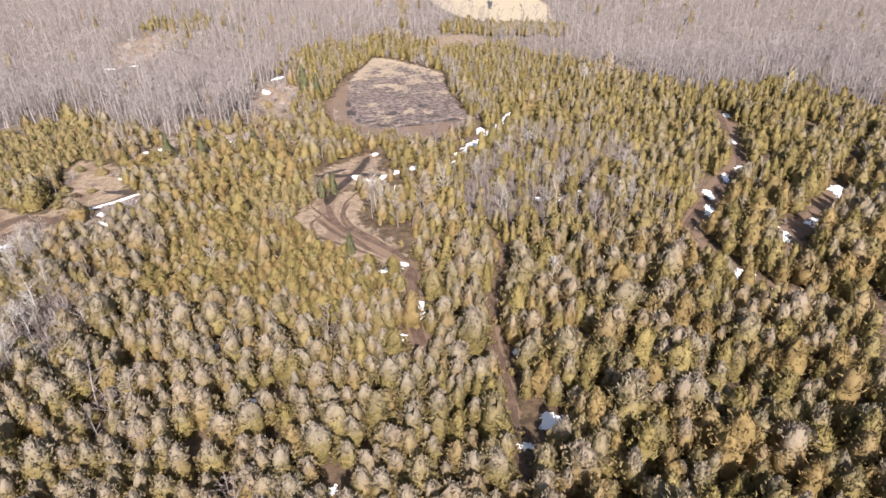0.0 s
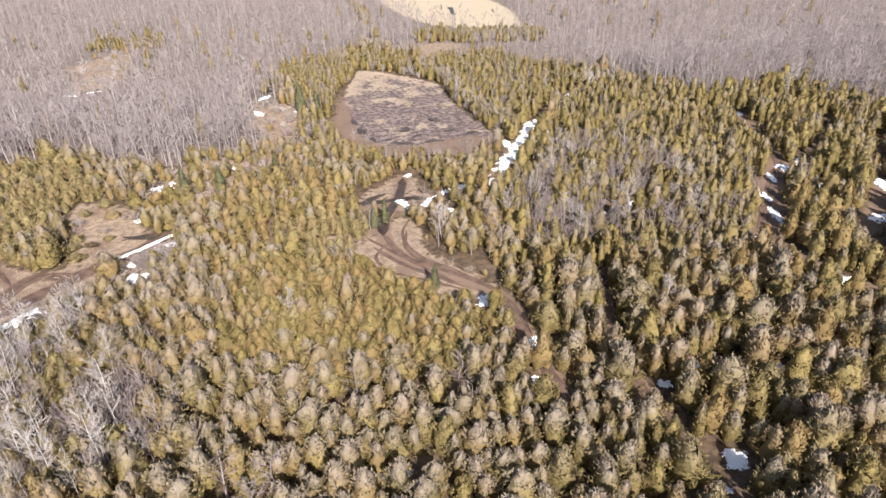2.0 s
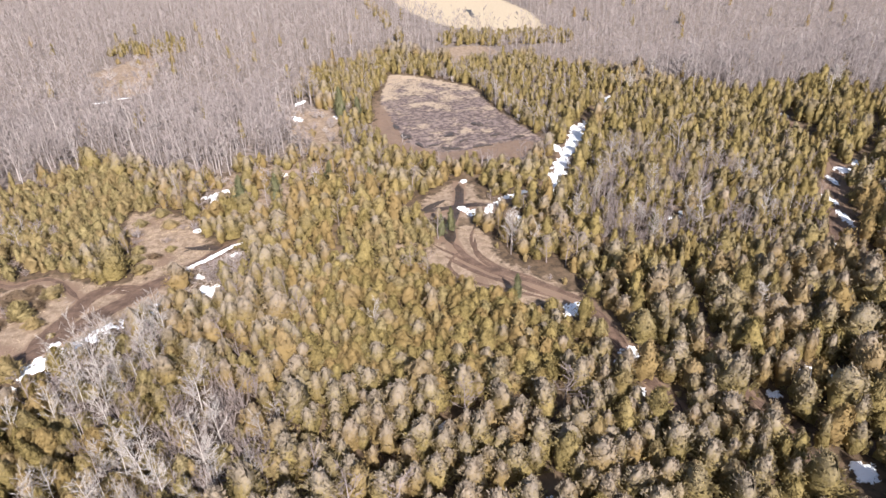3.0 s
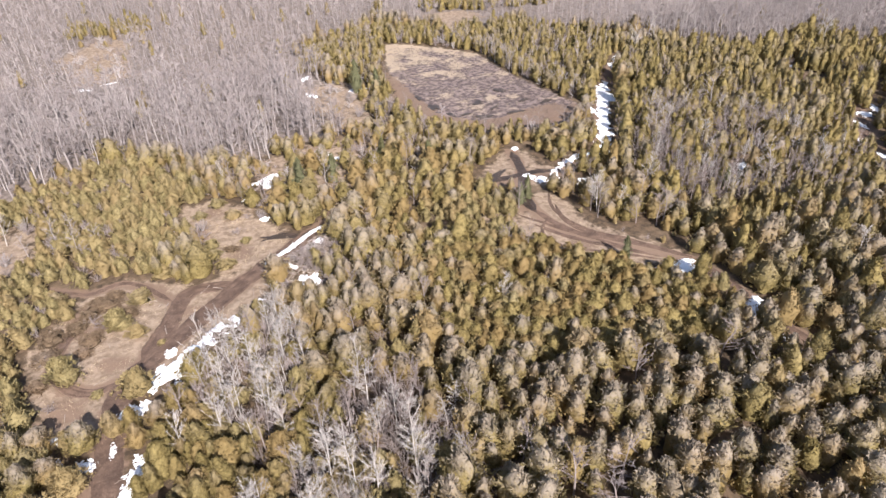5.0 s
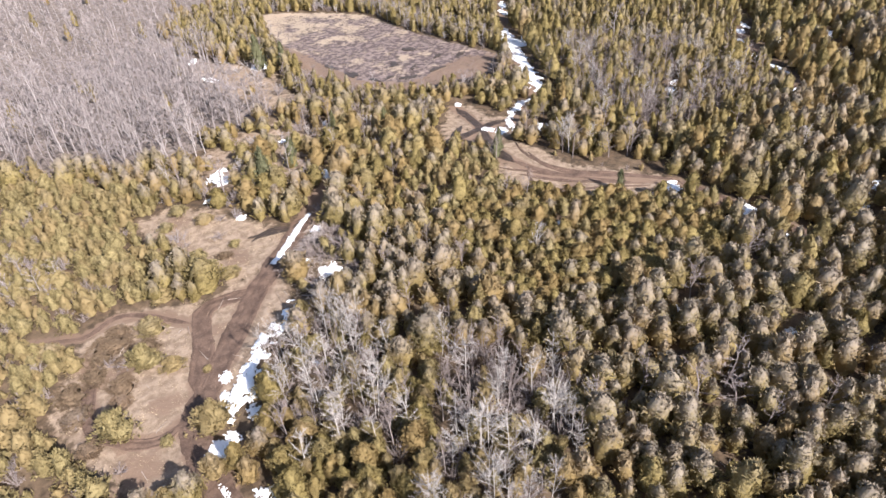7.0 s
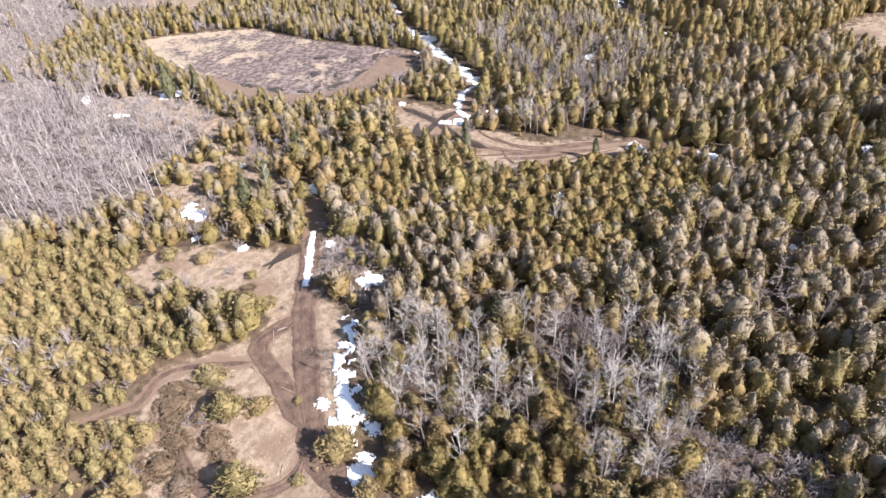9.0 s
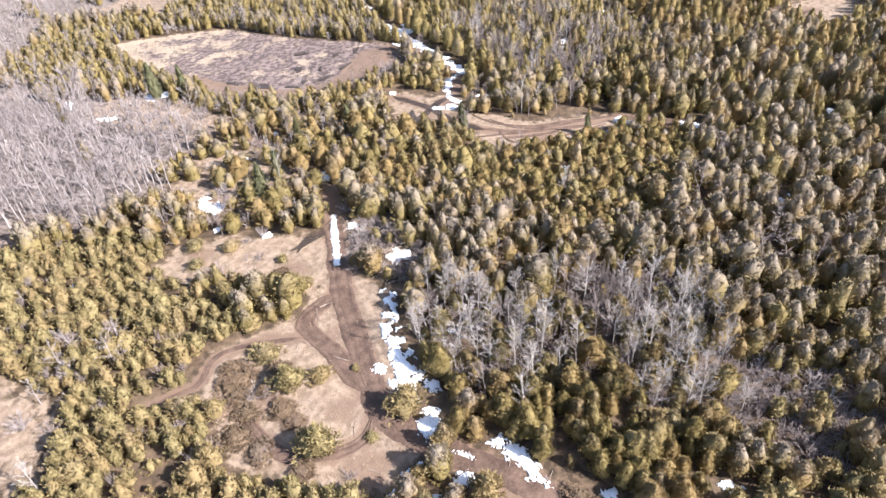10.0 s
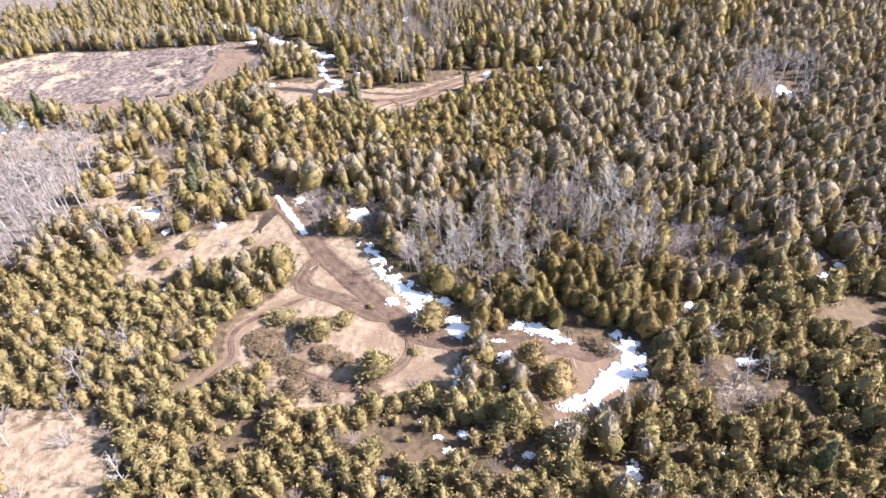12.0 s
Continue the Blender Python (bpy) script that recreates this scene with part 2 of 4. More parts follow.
TRACKS = [(ROAD, 1.7), (LOOP, 1.2), (WEST_ARM, 1.0), (RING, 1.0), (RUTS, 1.3), (EAST_RUTS, 0.6), (FAR_TRACK, 2.4), (BYWAY, 2.2), (POND_PATH, 1.5)]


def smooth_line(points, step=0.5):
    """Catmull-Rom through the points, about a step apart."""
    p = np.array([points[0], *points, points[-1]], float)
    out = []
    for i in range(1, len(p) - 2):
        n = max(2, int(np.linalg.norm(p[i + 1] - p[i]) / step))
        t = np.linspace(0, 1, n, endpoint=False)[:, None]
        out.append(0.5 * (2 * p[i] + (p[i + 1] - p[i - 1]) * t + (2 * p[i - 1] - 5 * p[i] + 4 * p[i + 1] - p[i + 2]) * t ** 2
                          + (3 * p[i] - p[i - 1] - 3 * p[i + 1] + p[i + 2]) * t ** 3))
    return np.vstack([*out, p[-1:]])


def inside(poly, x, y):
    hit = np.zeros(np.shape(x), bool)
    for (ax, ay), (bx, by) in zip(poly, poly[1:] + poly[:1]):
        cross = (ay > y) != (by > y)
        hit ^= cross & (x < (bx - ax) * (y - ay) / (by - ay + 1e-9) + ax)
    return hit


def line_distance(points, x, y, closed=False):
    best = np.full(np.shape(x), 1e9)
    pts = list(points)
    for (ax, ay), (bx, by) in zip(pts, pts[1:] + (pts[:1] if closed else [])):
        dx, dy = bx - ax, by - ay
        t = np.clip(((x - ax) * dx + (y - ay) * dy) / (dx * dx + dy * dy + 1e-9), 0, 1)
        best = np.minimum(best, np.hypot(x - ax - t * dx, y - ay - t * dy))
    return best


def depth_in(poly, x, y):
    """Distance from the outline, positive inside."""
    d = line_distance(poly, x, y, True)
    return np.where(inside(poly, x, y), d, -d)


def ground_z(x, y):
    """Gentle hummocks; the tracks lie a little lower."""
    x, y = np.asarray(x, float), np.asarray(y, float)
    return (0.16 * np.sin(x * 0.31 + 1.3 * np.sin(y * 0.17)) * np.sin(y * 0.27 + 1.1 * np.sin(x * 0.13))
            + 0.06 * np.sin(x * 1.3 + y * 0.7) * np.sin(y * 1.1 - x * 0.4))


# ---- meshes from arrays ----


def mesh_of(name, verts, tris, material, attrs=None, smooth=False):
    me = bpy.data.meshes.new(name)
    verts, tris = np.asarray(verts, np.float32), np.asarray(tris, np.int32)
    me.vertices.add(len(verts))
    me.vertices.foreach_set("co", verts.ravel())
    me.loops.add(tris.size)
    me.loops.foreach_set("vertex_index", tris.ravel())
    me.polygons.add(len(tris))
    me.polygons.foreach_set("loop_start", np.arange(0, tris.size, 3, dtype=np.int32))
    me.polygons.foreach_set("use_smooth", np.full(len(tris), smooth))
    for key, values in (attrs or {}).items():
        a = me.attributes.new(key, "FLOAT", "POINT")
        a.data.foreach_set("value", np.asarray(values, np.float32))
    me.update(calc_edges=True)
    me.materials.append(material)
    return me


def part(name, me, parent=None, label="", at=None):
    ob = new(name, me)
    if parent:
        ob.parent = parent
    if at is not None:
        ob.matrix_basis = at
    return tagged(ob, label=label)


class Soup:
    """Gathers many small triangles into one mesh."""

    def __init__(self):
        self.v, self.t, self.a, self.n = [], [], [], 0

    def put(self, verts, tris, **attrs):
        self.v.append(verts), self.t.append(np.asarray(tris) + self.n), self.a.append(attrs)
        self.n += len(verts)

    def mesh(self, name, material, smooth=False):
        attrs = {k: np.concatenate([np.broadcast_to(a[k], len(v)) for a, v in zip(self.a, self.v)]) for k in (self.a[0] if self.a else {})}
        return mesh_of(name, np.vstack(self.v), np.vstack(self.t), material, attrs, smooth)


def tube(points, radii, sides=4):
    """Verts and triangles of a tapered tube along points."""
    p = np.asarray(points, float)
    d = np.gradient(p, axis=0)
    d /= np.linalg.norm(d, axis=1)[:, None] + 1e-9
    ref = np.array([1.0, 0, 0]) if abs(d[0][2]) > 0.7 else np.array([0, 0, 1.0])
    u = np.cross(d, ref)
    u /= np.linalg.norm(u, axis=1)[:, None] + 1e-9
    w = np.cross(d, u)
    a = np.arange(sides) * 2 * np.pi / sides
    v = (p[:, None] + np.asarray(radii)[:, None, None] * (np.cos(a)[:, None] * u[:, None] + np.sin(a)[:, None] * w[:, None])).reshape(-1, 3)
    t = []
    for i in range(len(p) - 1):
        for j in range(sides):
            q, k = i * sides + j, i * sides + (j + 1) % sides
            t += [(q, k, k + sides), (q, k + sides, q + sides)]
    return v, np.array(t)


# ---- conifers ----


def crown_arrays(r, height, radius, sprays, blunt=1.7, low=0.05, size=1.0, knobs=(9, 11)):
    """A cedar crown: a lumpy core hung with small pointed sprays. Verts, triangles and how high each vertex sits (0 to 1)."""
    f1, f2, f3, lean = *r.uniform(0, 6.28, 3), r.uniform(-0.12, 0.12, 2)

    def skin(u, th):
        prof = np.clip(1 - u ** blunt, 0, 1) ** 0.66 * (0.78 + 0.22 * np.clip(u / 0.15, 0, 1))
        lump = 1 + 0.2 * np.sin(2 * th + f1 + 4 * u) + 0.13 * np.sin(3 * th + f3 - 9 * u) + 0.11 * np.sin(5 * th - 13 * u + f2) + 0.09 * np.sin(7 * th + 23 * u + f3)
        rr = radius * prof * lump
        return np.stack([rr * np.cos(th) + lean[0] * radius * u * 2, rr * np.sin(th) + lean[1] * radius * u * 2, height * (low + (1 - low) * u)], -1)

    rings, seg = knobs
    us = np.linspace(0, 1, rings) ** 0.85 * 0.93
    th = np.arange(seg) * 2 * np.pi / seg
    uu = np.repeat(us, seg) + r.normal(0, 0.25 / rings, rings * seg)
    tt = np.tile(th, rings) + np.repeat(np.arange(rings) % 2 * np.pi / seg, seg) + r.normal(0, 0.6 / seg, rings * seg)
    core = skin(np.clip(uu, 0, 0.985), tt)
    core[:, :2] *= r.uniform(0.6, 0.84, (rings * seg, 1))
    core[:, 2] += r.normal(0, 0.012 * height, rings * seg)
    v = [core, [[lean[0] * radius * 2, lean[1] * radius * 2, height * 0.92]]]
    t = []
    for i in range(rings - 1):
        for j in range(seg):
            a, c = i * seg + j, i * seg + (j + 1) % seg
            t += [(a, c, c + seg), (a, c + seg, a + seg)]
    t += [((rings - 1) * seg + j, (rings - 1) * seg + (j + 1) % seg, rings * seg) for j in range(seg)]
    tufts = max(6, sprays // 11)
    own = r.integers(0, tufts, sprays)
    ut, at = 0.05 + 0.93 * r.uniform(0, 1, tufts) ** 0.85, r.uniform(0, 2 * np.pi, tufts)
    loose = r.random(sprays) < 0.35
    u = np.clip(np.where(loose, 0.06 + 0.94 * r.uniform(0, 1, sprays) ** 0.85, ut[own] + r.normal(0, 0.028, sprays)), 0.02, 1)
    a = np.where(loose, r.uniform(0, 2 * np.pi, sprays), at[own] + r.normal(0, 0.17, sprays))
    push = np.where(loose, 0.9, 0.84 + 0.26 * r.random(tufts)[own])[:, None]
    p = skin(u, a) * np.concatenate([push, push, np.full((sprays, 1), 0.97)], 1) + r.normal(0, 0.05, (sprays, 3))
    out = np.stack([np.cos(a), np.sin(a), np.zeros(sprays)], -1)
    flare = np.where(loose, r.uniform(0.1, 0.8, sprays), r.uniform(0.5, 1.5, sprays))[:, None]
    d = out * (flare * (1 - u[:, None] ** 3)) + np.array([0, 0, 1.0]) + r.normal(0, 0.4, (sprays, 3))
    d /= np.linalg.norm(d, axis=1)[:, None]
    s = np.stack([-np.sin(a), np.cos(a), np.zeros(sprays)], -1) + r.normal(0, 0.4, (sprays, 3))
    s -= d * (s * d).sum(1)[:, None]
    s /= np.linalg.norm(s, axis=1)[:, None]
    ln, wd = r.uniform(0.22, 0.52, (sprays, 1)) * size, r.uniform(0.09, 0.165, (sprays, 1)) * size
    tri = np.stack([p - s * wd - d * 0.1, p + s * wd - d * 0.1, p + d * ln], 1).reshape(-1, 3)
    v.append(tri)
    base = rings * seg + 1
    t = np.vstack([t, base + np.arange(3 * sprays).reshape(-1, 3)])
    v = np.vstack(v)
    return v, t, np.clip(v[:, 2] / height, 0, 1)


def spruce_arrays(r, height, radius, sprays):
    return crown_arrays(r, height, radius, sprays, blunt=1.0, low=0.03, size=1.15)


def trunk_arrays(height, radius):
    return tube([(0, 0, -0.2), (0.02, 0, height * 0.3), (0, 0.03, height * 0.65), (0, 0, height * 0.9)], [radius, radius * 0.8, radius * 0.45, 0.01], 6)


# unit crowns, one metre high and of radius one, stretched when planted
def unit_crowns(count, height, radius, sprays, seed, shape=(1.1, 2.3), **more):
    out = []
    for i in range(count):
        r = np.random.default_rng(seed + i)
        v, t, tip = crown_arrays(r, height, radius * r.uniform(0.9, 1.1), sprays, blunt=r.uniform(*shape), **more)
        out.append((v, t, tip))
    return out


OLD_NEAR = unit_crowns(10, 5.6, 1.8, 470, 100, size=0.84, knobs=(6, 8))
SINGLES = unit_crowns(10, 5.6, 1.8, 1300, 150, size=0.56, knobs=(9, 11))
YOUNG_SINGLES = unit_crowns(8, 2.8, 1.2, 760, 320, shape=(0.9, 1.7), size=0.48, knobs=(7, 10))
OLD_FAR = unit_crowns(8, 5.6, 1.8, 260, 200, size=1.05, knobs=(5, 7))
YOUNG_NEAR = unit_crowns(8, 2.8, 1.2, 270, 300, shape=(0.9, 1.7), size=0.7, knobs=(4, 7))
SPIRE = unit_crowns(8, 5.6, 1.4, 170, 400, shape=(1.2, 2.2), size=1.02, knobs=(5, 6))
SPRUCES = [spruce_arrays(np.random.default_rng(500 + i), 8.0, 1.7, 500) for i in range(3)]

# ---- leafless trees ----


def bare_arrays(r, height, spread, limbs, per_limb, thick, twig=0.035, rise=1.0, start=0.3):
    """A leafless tree: trunk, rising limbs and fine twigs."""
    bend = r.normal(0, 0.035 * height, (5, 2)).cumsum(0) * 0.5
    zs = np.array([-0.2, height * 0.3, height * 0.55, height * 0.8, height])
    trunk = np.column_stack([bend - bend[0], zs])
    vs, ts, n = [], [], 0

    def put(v, t):
        nonlocal n
        vs.append(v), ts.append(np.asarray(t) + n)
        n += len(v)

    put(*tube(trunk, thick * np.array([1, 0.75, 0.55, 0.35, 0.1]), 5))
    for _ in range(limbs):
        u = r.uniform(start, 0.97)
        z0 = u * height
        base = np.array([np.interp(z0, zs, trunk[:, 0]), np.interp(z0, zs, trunk[:, 1]), z0])
        a = r.uniform(0, 2 * np.pi)
        ln = spread * (1.15 - 0.75 * u) * r.uniform(0.6, 1.15)
        d = np.array([np.cos(a), np.sin(a), rise * r.uniform(0.6, 1.4)])
        mid = base + d * ln * 0.5 + r.normal(0, 0.08, 3)
        tip = base + d * ln + np.array([0, 0, 0.2 * ln]) + r.normal(0, 0.12, 3)
        put(*tube([base, mid, tip], thick * np.array([0.34, 0.22, 0.06]) * (1.2 - 0.5 * u), 3))
        k = per_limb
        f = r.uniform(0.25, 1.0, (k, 1))
        p = base + (tip - base) * f
        td = d / np.linalg.norm(d) + r.normal(0, 0.65, (k, 3)) + np.array([0, 0, 0.35])
        td /= np.linalg.norm(td, axis=1)[:, None]
        s = np.cross(td, r.normal(0, 1, (k, 3)))
        s /= np.linalg.norm(s, axis=1)[:, None]
        tl = r.uniform(0.35, 0.8, (k, 1)) * spread * 0.42
        put(np.stack([p - s * twig, p + s * twig, p + td * tl], 1).reshape(-1, 3), np.arange(3 * k).reshape(-1, 3))
    return np.vstack(vs), np.vstack(ts), None


def bush_arrays(r, height, radius, stems, per_stem, twig=0.025):
    """A leafless shrub: many thin stems fanning from the foot, each with twigs."""
    vs, ts, n = [], [], 0
    for _ in range(stems):
        a, tilt = r.uniform(0, 2 * np.pi), r.uniform(0, 1) ** 0.6
        tip = np.array([np.cos(a) * radius * tilt, np.sin(a) * radius * tilt, height * (1.05 - 0.55 * tilt ** 2) * r.uniform(0.75, 1.05)])
        foot = np.array([np.cos(a), np.sin(a), 0]) * 0.12 * radius * r.uniform(0, 1)
        v, t = tube([foot, foot + (tip - foot) * 0.5 + np.array([0, 0, 0.08 * height]), tip], [0.035, 0.025, 0.008], 3)
        vs.append(v), ts.append(t + n)
        n += len(v)
        k = per_stem
        p = foot + (tip - foot) * r.uniform(0.3, 1, (k, 1))
        d = (tip - foot) / np.linalg.norm(tip - foot) + r.normal(0, 0.6, (k, 3))
        d /= np.linalg.norm(d, axis=1)[:, None]
        s = np.cross(d, r.normal(0, 1, (k, 3)))
        s /= np.linalg.norm(s, axis=1)[:, None]
        tri = np.stack([p - s * twig, p + s * twig, p + d * r.uniform(0.2, 0.45, (k, 1)) * height * 0.6], 1).reshape(-1, 3)
        vs.append(tri), ts.append(np.arange(3 * k).reshape(-1, 3) + n)
        n += 3 * k
    return np.vstack(vs), np.vstack(ts)


WOODS = [bare_arrays(np.random.default_rng(600 + i), 7.5, 2.0, 10, 12, 0.085, 0.042, 1.1, 0.3) for i in range(8)]
WOODS_FAR = [bare_arrays(np.random.default_rng(620 + i), 7.5, 2.1, 4, 13, 0.06, 0.085, 1.1, 0.3) for i in range(6)]
WOODS_BIG = [bare_arrays(np.random.default_rng(640 + i), 9.0, 2.4, 14, 13, 0.11, 0.034, 1.0, 0.2) for i in range(6)]
BIRCHES = [bare_arrays(np.random.default_rng(700 + i), 7.0, 1.9, 22, 19, 0.075, 0.022, 0.9, 0.25) for i in range(6)]
SAPLINGS = unit_crowns(5, 1.6, 1.0, 80, 350, size=0.9, knobs=(4, 6))
TWIGGY = [bush_arrays(np.random.default_rng(830 + i), 1.2, 1.0, 10, 8, 0.03) for i in range(3)]
BUSHES = [bush_arrays(np.random.default_rng(800 + i), 2.6, 1.9, 17, 18, 0.026) for i in range(5)]


def planted(arrays, x, y, sx, sz, turn, z=None):
    """The arrays turned, stretched and set on the ground."""
    c, s = math.cos(turn), math.sin(turn)
    v = arrays[0]
    out = np.empty_like(v)
    out[:, 0] = (v[:, 0] * c - v[:, 1] * s) * sx + x
    out[:, 1] = (v[:, 0] * s + v[:, 1] * c) * sx + y
    out[:, 2] = v[:, 2] * sz + (float(ground_z(x, y)) if z is None else z)
    return out

# ---- ground ----


def axis(lo, hi, step, far):
    return np.concatenate([[-far, -far * 0.5, -far * 0.25], np.linspace(-far * 0.13, lo - 4, 24), np.arange(lo, hi, step), np.linspace(hi + 4, far * 0.18, 24), [far * 0.28, far * 0.5, far]])


gx, gy = axis(-112, 120, 0.85, 2500.0), axis(14, 262, 0.85, 2500.0)
X, Y = np.meshgrid(gx, gy)
fx, fy = X.ravel(), Y.ravel()


def share(poly, soft=3.5):
    return np.clip(0.5 + depth_in(poly, fx, fy) / soft, 0, 1)


straw_f = np.max([share(p) for p in (ROAD_CLEARING, NORTH_CLEARING, RUT_CLEARING, FAR_FIELD, FIELD_GATE)]
                 + [0.75 * share(p, 9) for p in (FAR_OPENING, MEADOW, WEST_OPENING, EAST_FAR_OPENING)]
                 + [0.45 * share(BUSHY_CLEARING), 0.7 * share(PUDDLE_CLEARING)] + [0.5 * share(SOUTH_CLEARING), 0.3 * share(EAST_OPENING)] + [0.35 * share(SLASH)] + [0.65 * share(p) for p in (SPARSE,)], axis=0)
dirt_f = np.max([np.clip(1.25 - line_distance(p, fx, fy) / (w * 1.25), 0, 1) for p, w in TRACKS]
                + [0.8 * share(p) for p in (PLAZA, POND_SHORE)]
                + [np.clip(0.95 - np.hypot(fx - x, fy - y) / r, 0, 0.75) for x, y, r in
                   ((-77.5, 100, 3), (-82, 93, 3), (-80, 86, 5), (-64, 119, 5), (-58, 111, 4), (-75, 92, 3), (-66, 99.5, 2), (-61, 125, 4), (-11, 92, 4), (-14, 106, 4), (-70, 106, 3), (-80, 104, 4))], axis=0)
woods_f = np.maximum(share(BARE_WEST, 8), share(BARE_NORTH, 8))
marsh_f = share(POND, 2)
nx = len(gx)
q = (np.arange(len(gy) - 1)[:, None] * nx + np.arange(nx - 1)).ravel()
tris = np.vstack([np.column_stack([q, q + 1, q + nx + 1]), np.column_stack([q, q + nx + 1, q + nx])])
near = np.clip((600 - np.hypot(fx, fy - 120)) / 300, 0, 1)
gz = ground_z(fx, fy) * near - 0.25 * np.clip(depth_in(POND, fx, fy) / 3, 0, 1)
ground = part("ground", mesh_of("ground", np.column_stack([fx, fy, gz]), tris, GROUND,
                                {"straw": straw_f, "dirt": dirt_f, "woods": woods_f, "marsh": marsh_f, "field": share(FAR_FIELD, 6), "rim": np.clip((fy - 165) / 35, 0, 1)}, True))
tagged(ground, "brown leaf litter, dry straw grass and bare soil", "ground", kind="structure")

# ---- tracks ----


def track(name, points, half, label, seed, ruts=2, soil=None):
    """A worn dirt strip with ragged edges and wheel ruts."""
    r = np.random.default_rng(seed)
    c = smooth_line(points, 0.35)
    d = np.gradient(c, axis=0)
    d /= np.linalg.norm(d, axis=1)[:, None] + 1e-9
    nrm = np.column_stack([-d[:, 1], d[:, 0]])
    cols = np.linspace(-1, 1, 13)
    k = len(c)
    walk_l = np.convolve(r.normal(0, 1, k + 6), np.ones(7) / 7, "valid") * 0.5
    walk_r = np.convolve(r.normal(0, 1, k + 6), np.ones(7) / 7, "valid") * 0.5
    w = half * (1 + np.where(cols[None] < 0, walk_l[:, None], walk_r[:, None]) * 0.45)
    ends = np.clip(np.minimum(np.arange(k), np.arange(k)[::-1]) / 8, 0.15, 1)[:, None]
    xy = c[:, None] + nrm[:, None] * (cols[None] * w * ends)[..., None]
    rut = sum(np.exp(-((cols - s) / 0.13) ** 2) for s in ((-0.45, 0.45) if ruts == 2 else (-0.6, -0.1, 0.45)))
    z = ground_z(xy[..., 0], xy[..., 1]) + 0.07 - 0.07 * rut[None] - 0.09 * (np.abs(cols)[None] > 0.99) + r.normal(0, 0.008, (k, 13))
    v = np.column_stack([xy.reshape(-1, 2), z.ravel()])
    q = (np.arange(k - 1)[:, None] * 13 + np.arange(12)).ravel()
    t = np.vstack([np.column_stack([q, q + 13, q + 14]), np.column_stack([q, q + 14, q + 1])])
    return tagged(part(name, mesh_of(name, v, t, soil or MUD, smooth=True)), label, "dirt track", kind="structure")


track("road", ROAD[1:], 1.6, "muddy brown dirt road with wheel ruts through the clearing", 1)
track("road", LOOP, 1.25, "brown turning loop of bare dirt in dry grass", 2)
track("road", WEST_ARM, 0.4, "narrow brown side track in dry grass", 3)
track("road", RING, 0.75, "faint brown wheel track round a lone cedar", 4)
track("road", RUTS[:4], 0.9, "dark wet dirt track between young cedars", 5, 3, WET_MUD)
track("road", [(-13, 104), (-11, 97), (-7, 92), (-2, 87), (1, 83)], 0.55, "dark curved wheel rut across the muddy clearing", 6)
track("road", [(-9, 104), (-10, 98), (-6, 91), (-1, 86)], 0.4, "dark curved wheel rut across the muddy clearing", 7)
track("road", [(-15, 100), (-12, 95), (-8, 90), (-3, 85)], 0.4, "dark curved wheel rut across the muddy clearing", 8)
track("road", RUTS[7:], 0.9, "narrow brown trail between dense cedars", 9)
track("road", EAST_RUTS[1:], 0.5, "narrow brown trail between dense cedars", 10)
track("road", [(-18, 117), (-12, 116), (-6, 116), (-2, 115)], 0.8, "dark wet dirt track in dry grass", 11, 3, WET_MUD)
track("road", [(-12, 101), (-15, 97), (-13, 92), (-8, 88), (-3, 84)], 0.28, "dark curved wheel rut across the muddy clearing", 13)
track("road", [(-8, 108), (-10, 102), (-8, 95), (-4, 90), (0, 85)], 0.28, "dark curved wheel rut across the muddy clearing", 14)
track("road", [(-16, 104), (-13, 99), (-9, 93), (-5, 87)], 0.25, "dark curved wheel rut across the muddy clearing", 15)
track("road", [(-55, 113), (-52, 113.5), (-49, 112), (-47, 112.6)], 0.6, "dark wet mud patch beside the dirt road", 16, 3, WET_MUD)
track("road", [(-5, 137), (2, 135.5), (10, 134.5), (17, 140)], 0.5, "dark muddy shore line round the marsh", 17, 2, WET_MUD)
track("road", FAR_TRACK, 0.9, "reddish brown forest trail with snow patches", 12)


def pool(x, y, a, c, turn, seed, z=0.03, label="shallow dark pool of standing water"):
    r = np.random.default_rng(seed)
    n = 26
    th = np.arange(n) * 2 * np.pi / n
    k = 1 + 0.22 * np.sin(2 * th + r.uniform(0, 6)) + 0.18 * np.sin(3 * th + r.uniform(0, 6)) + 0.13 * np.sin(5 * th + r.uniform(0, 6)) + r.normal(0, 0.05, n)
    co, si = math.cos(radians(turn)), math.sin(radians(turn))
    lx, ly = a * k * np.cos(th), c * k * np.sin(th)
    zz = float(ground_z(x, y)) + z
    v = np.vstack([[(x, y, zz)], np.column_stack([x + lx * co - ly * si, y + lx * si + ly * co, np.full(n, zz)]),
                   np.column_stack([x + 1.06 * (lx * co - ly * si), y + 1.06 * (lx * si + ly * co), np.full(n, zz - 0.3)])])
    t = [(0, 1 + i, 1 + (i + 1) % n) for i in range(n)]
    for i in range(n):
        j = (i + 1) % n
        t += [(1 + i, 1 + n + i, 1 + n + j), (1 + i, 1 + n + j, 1 + j)]
    return tagged(part("pool", mesh_of("pool", v, t, WATER)), label, "pool", "pools", "structure")


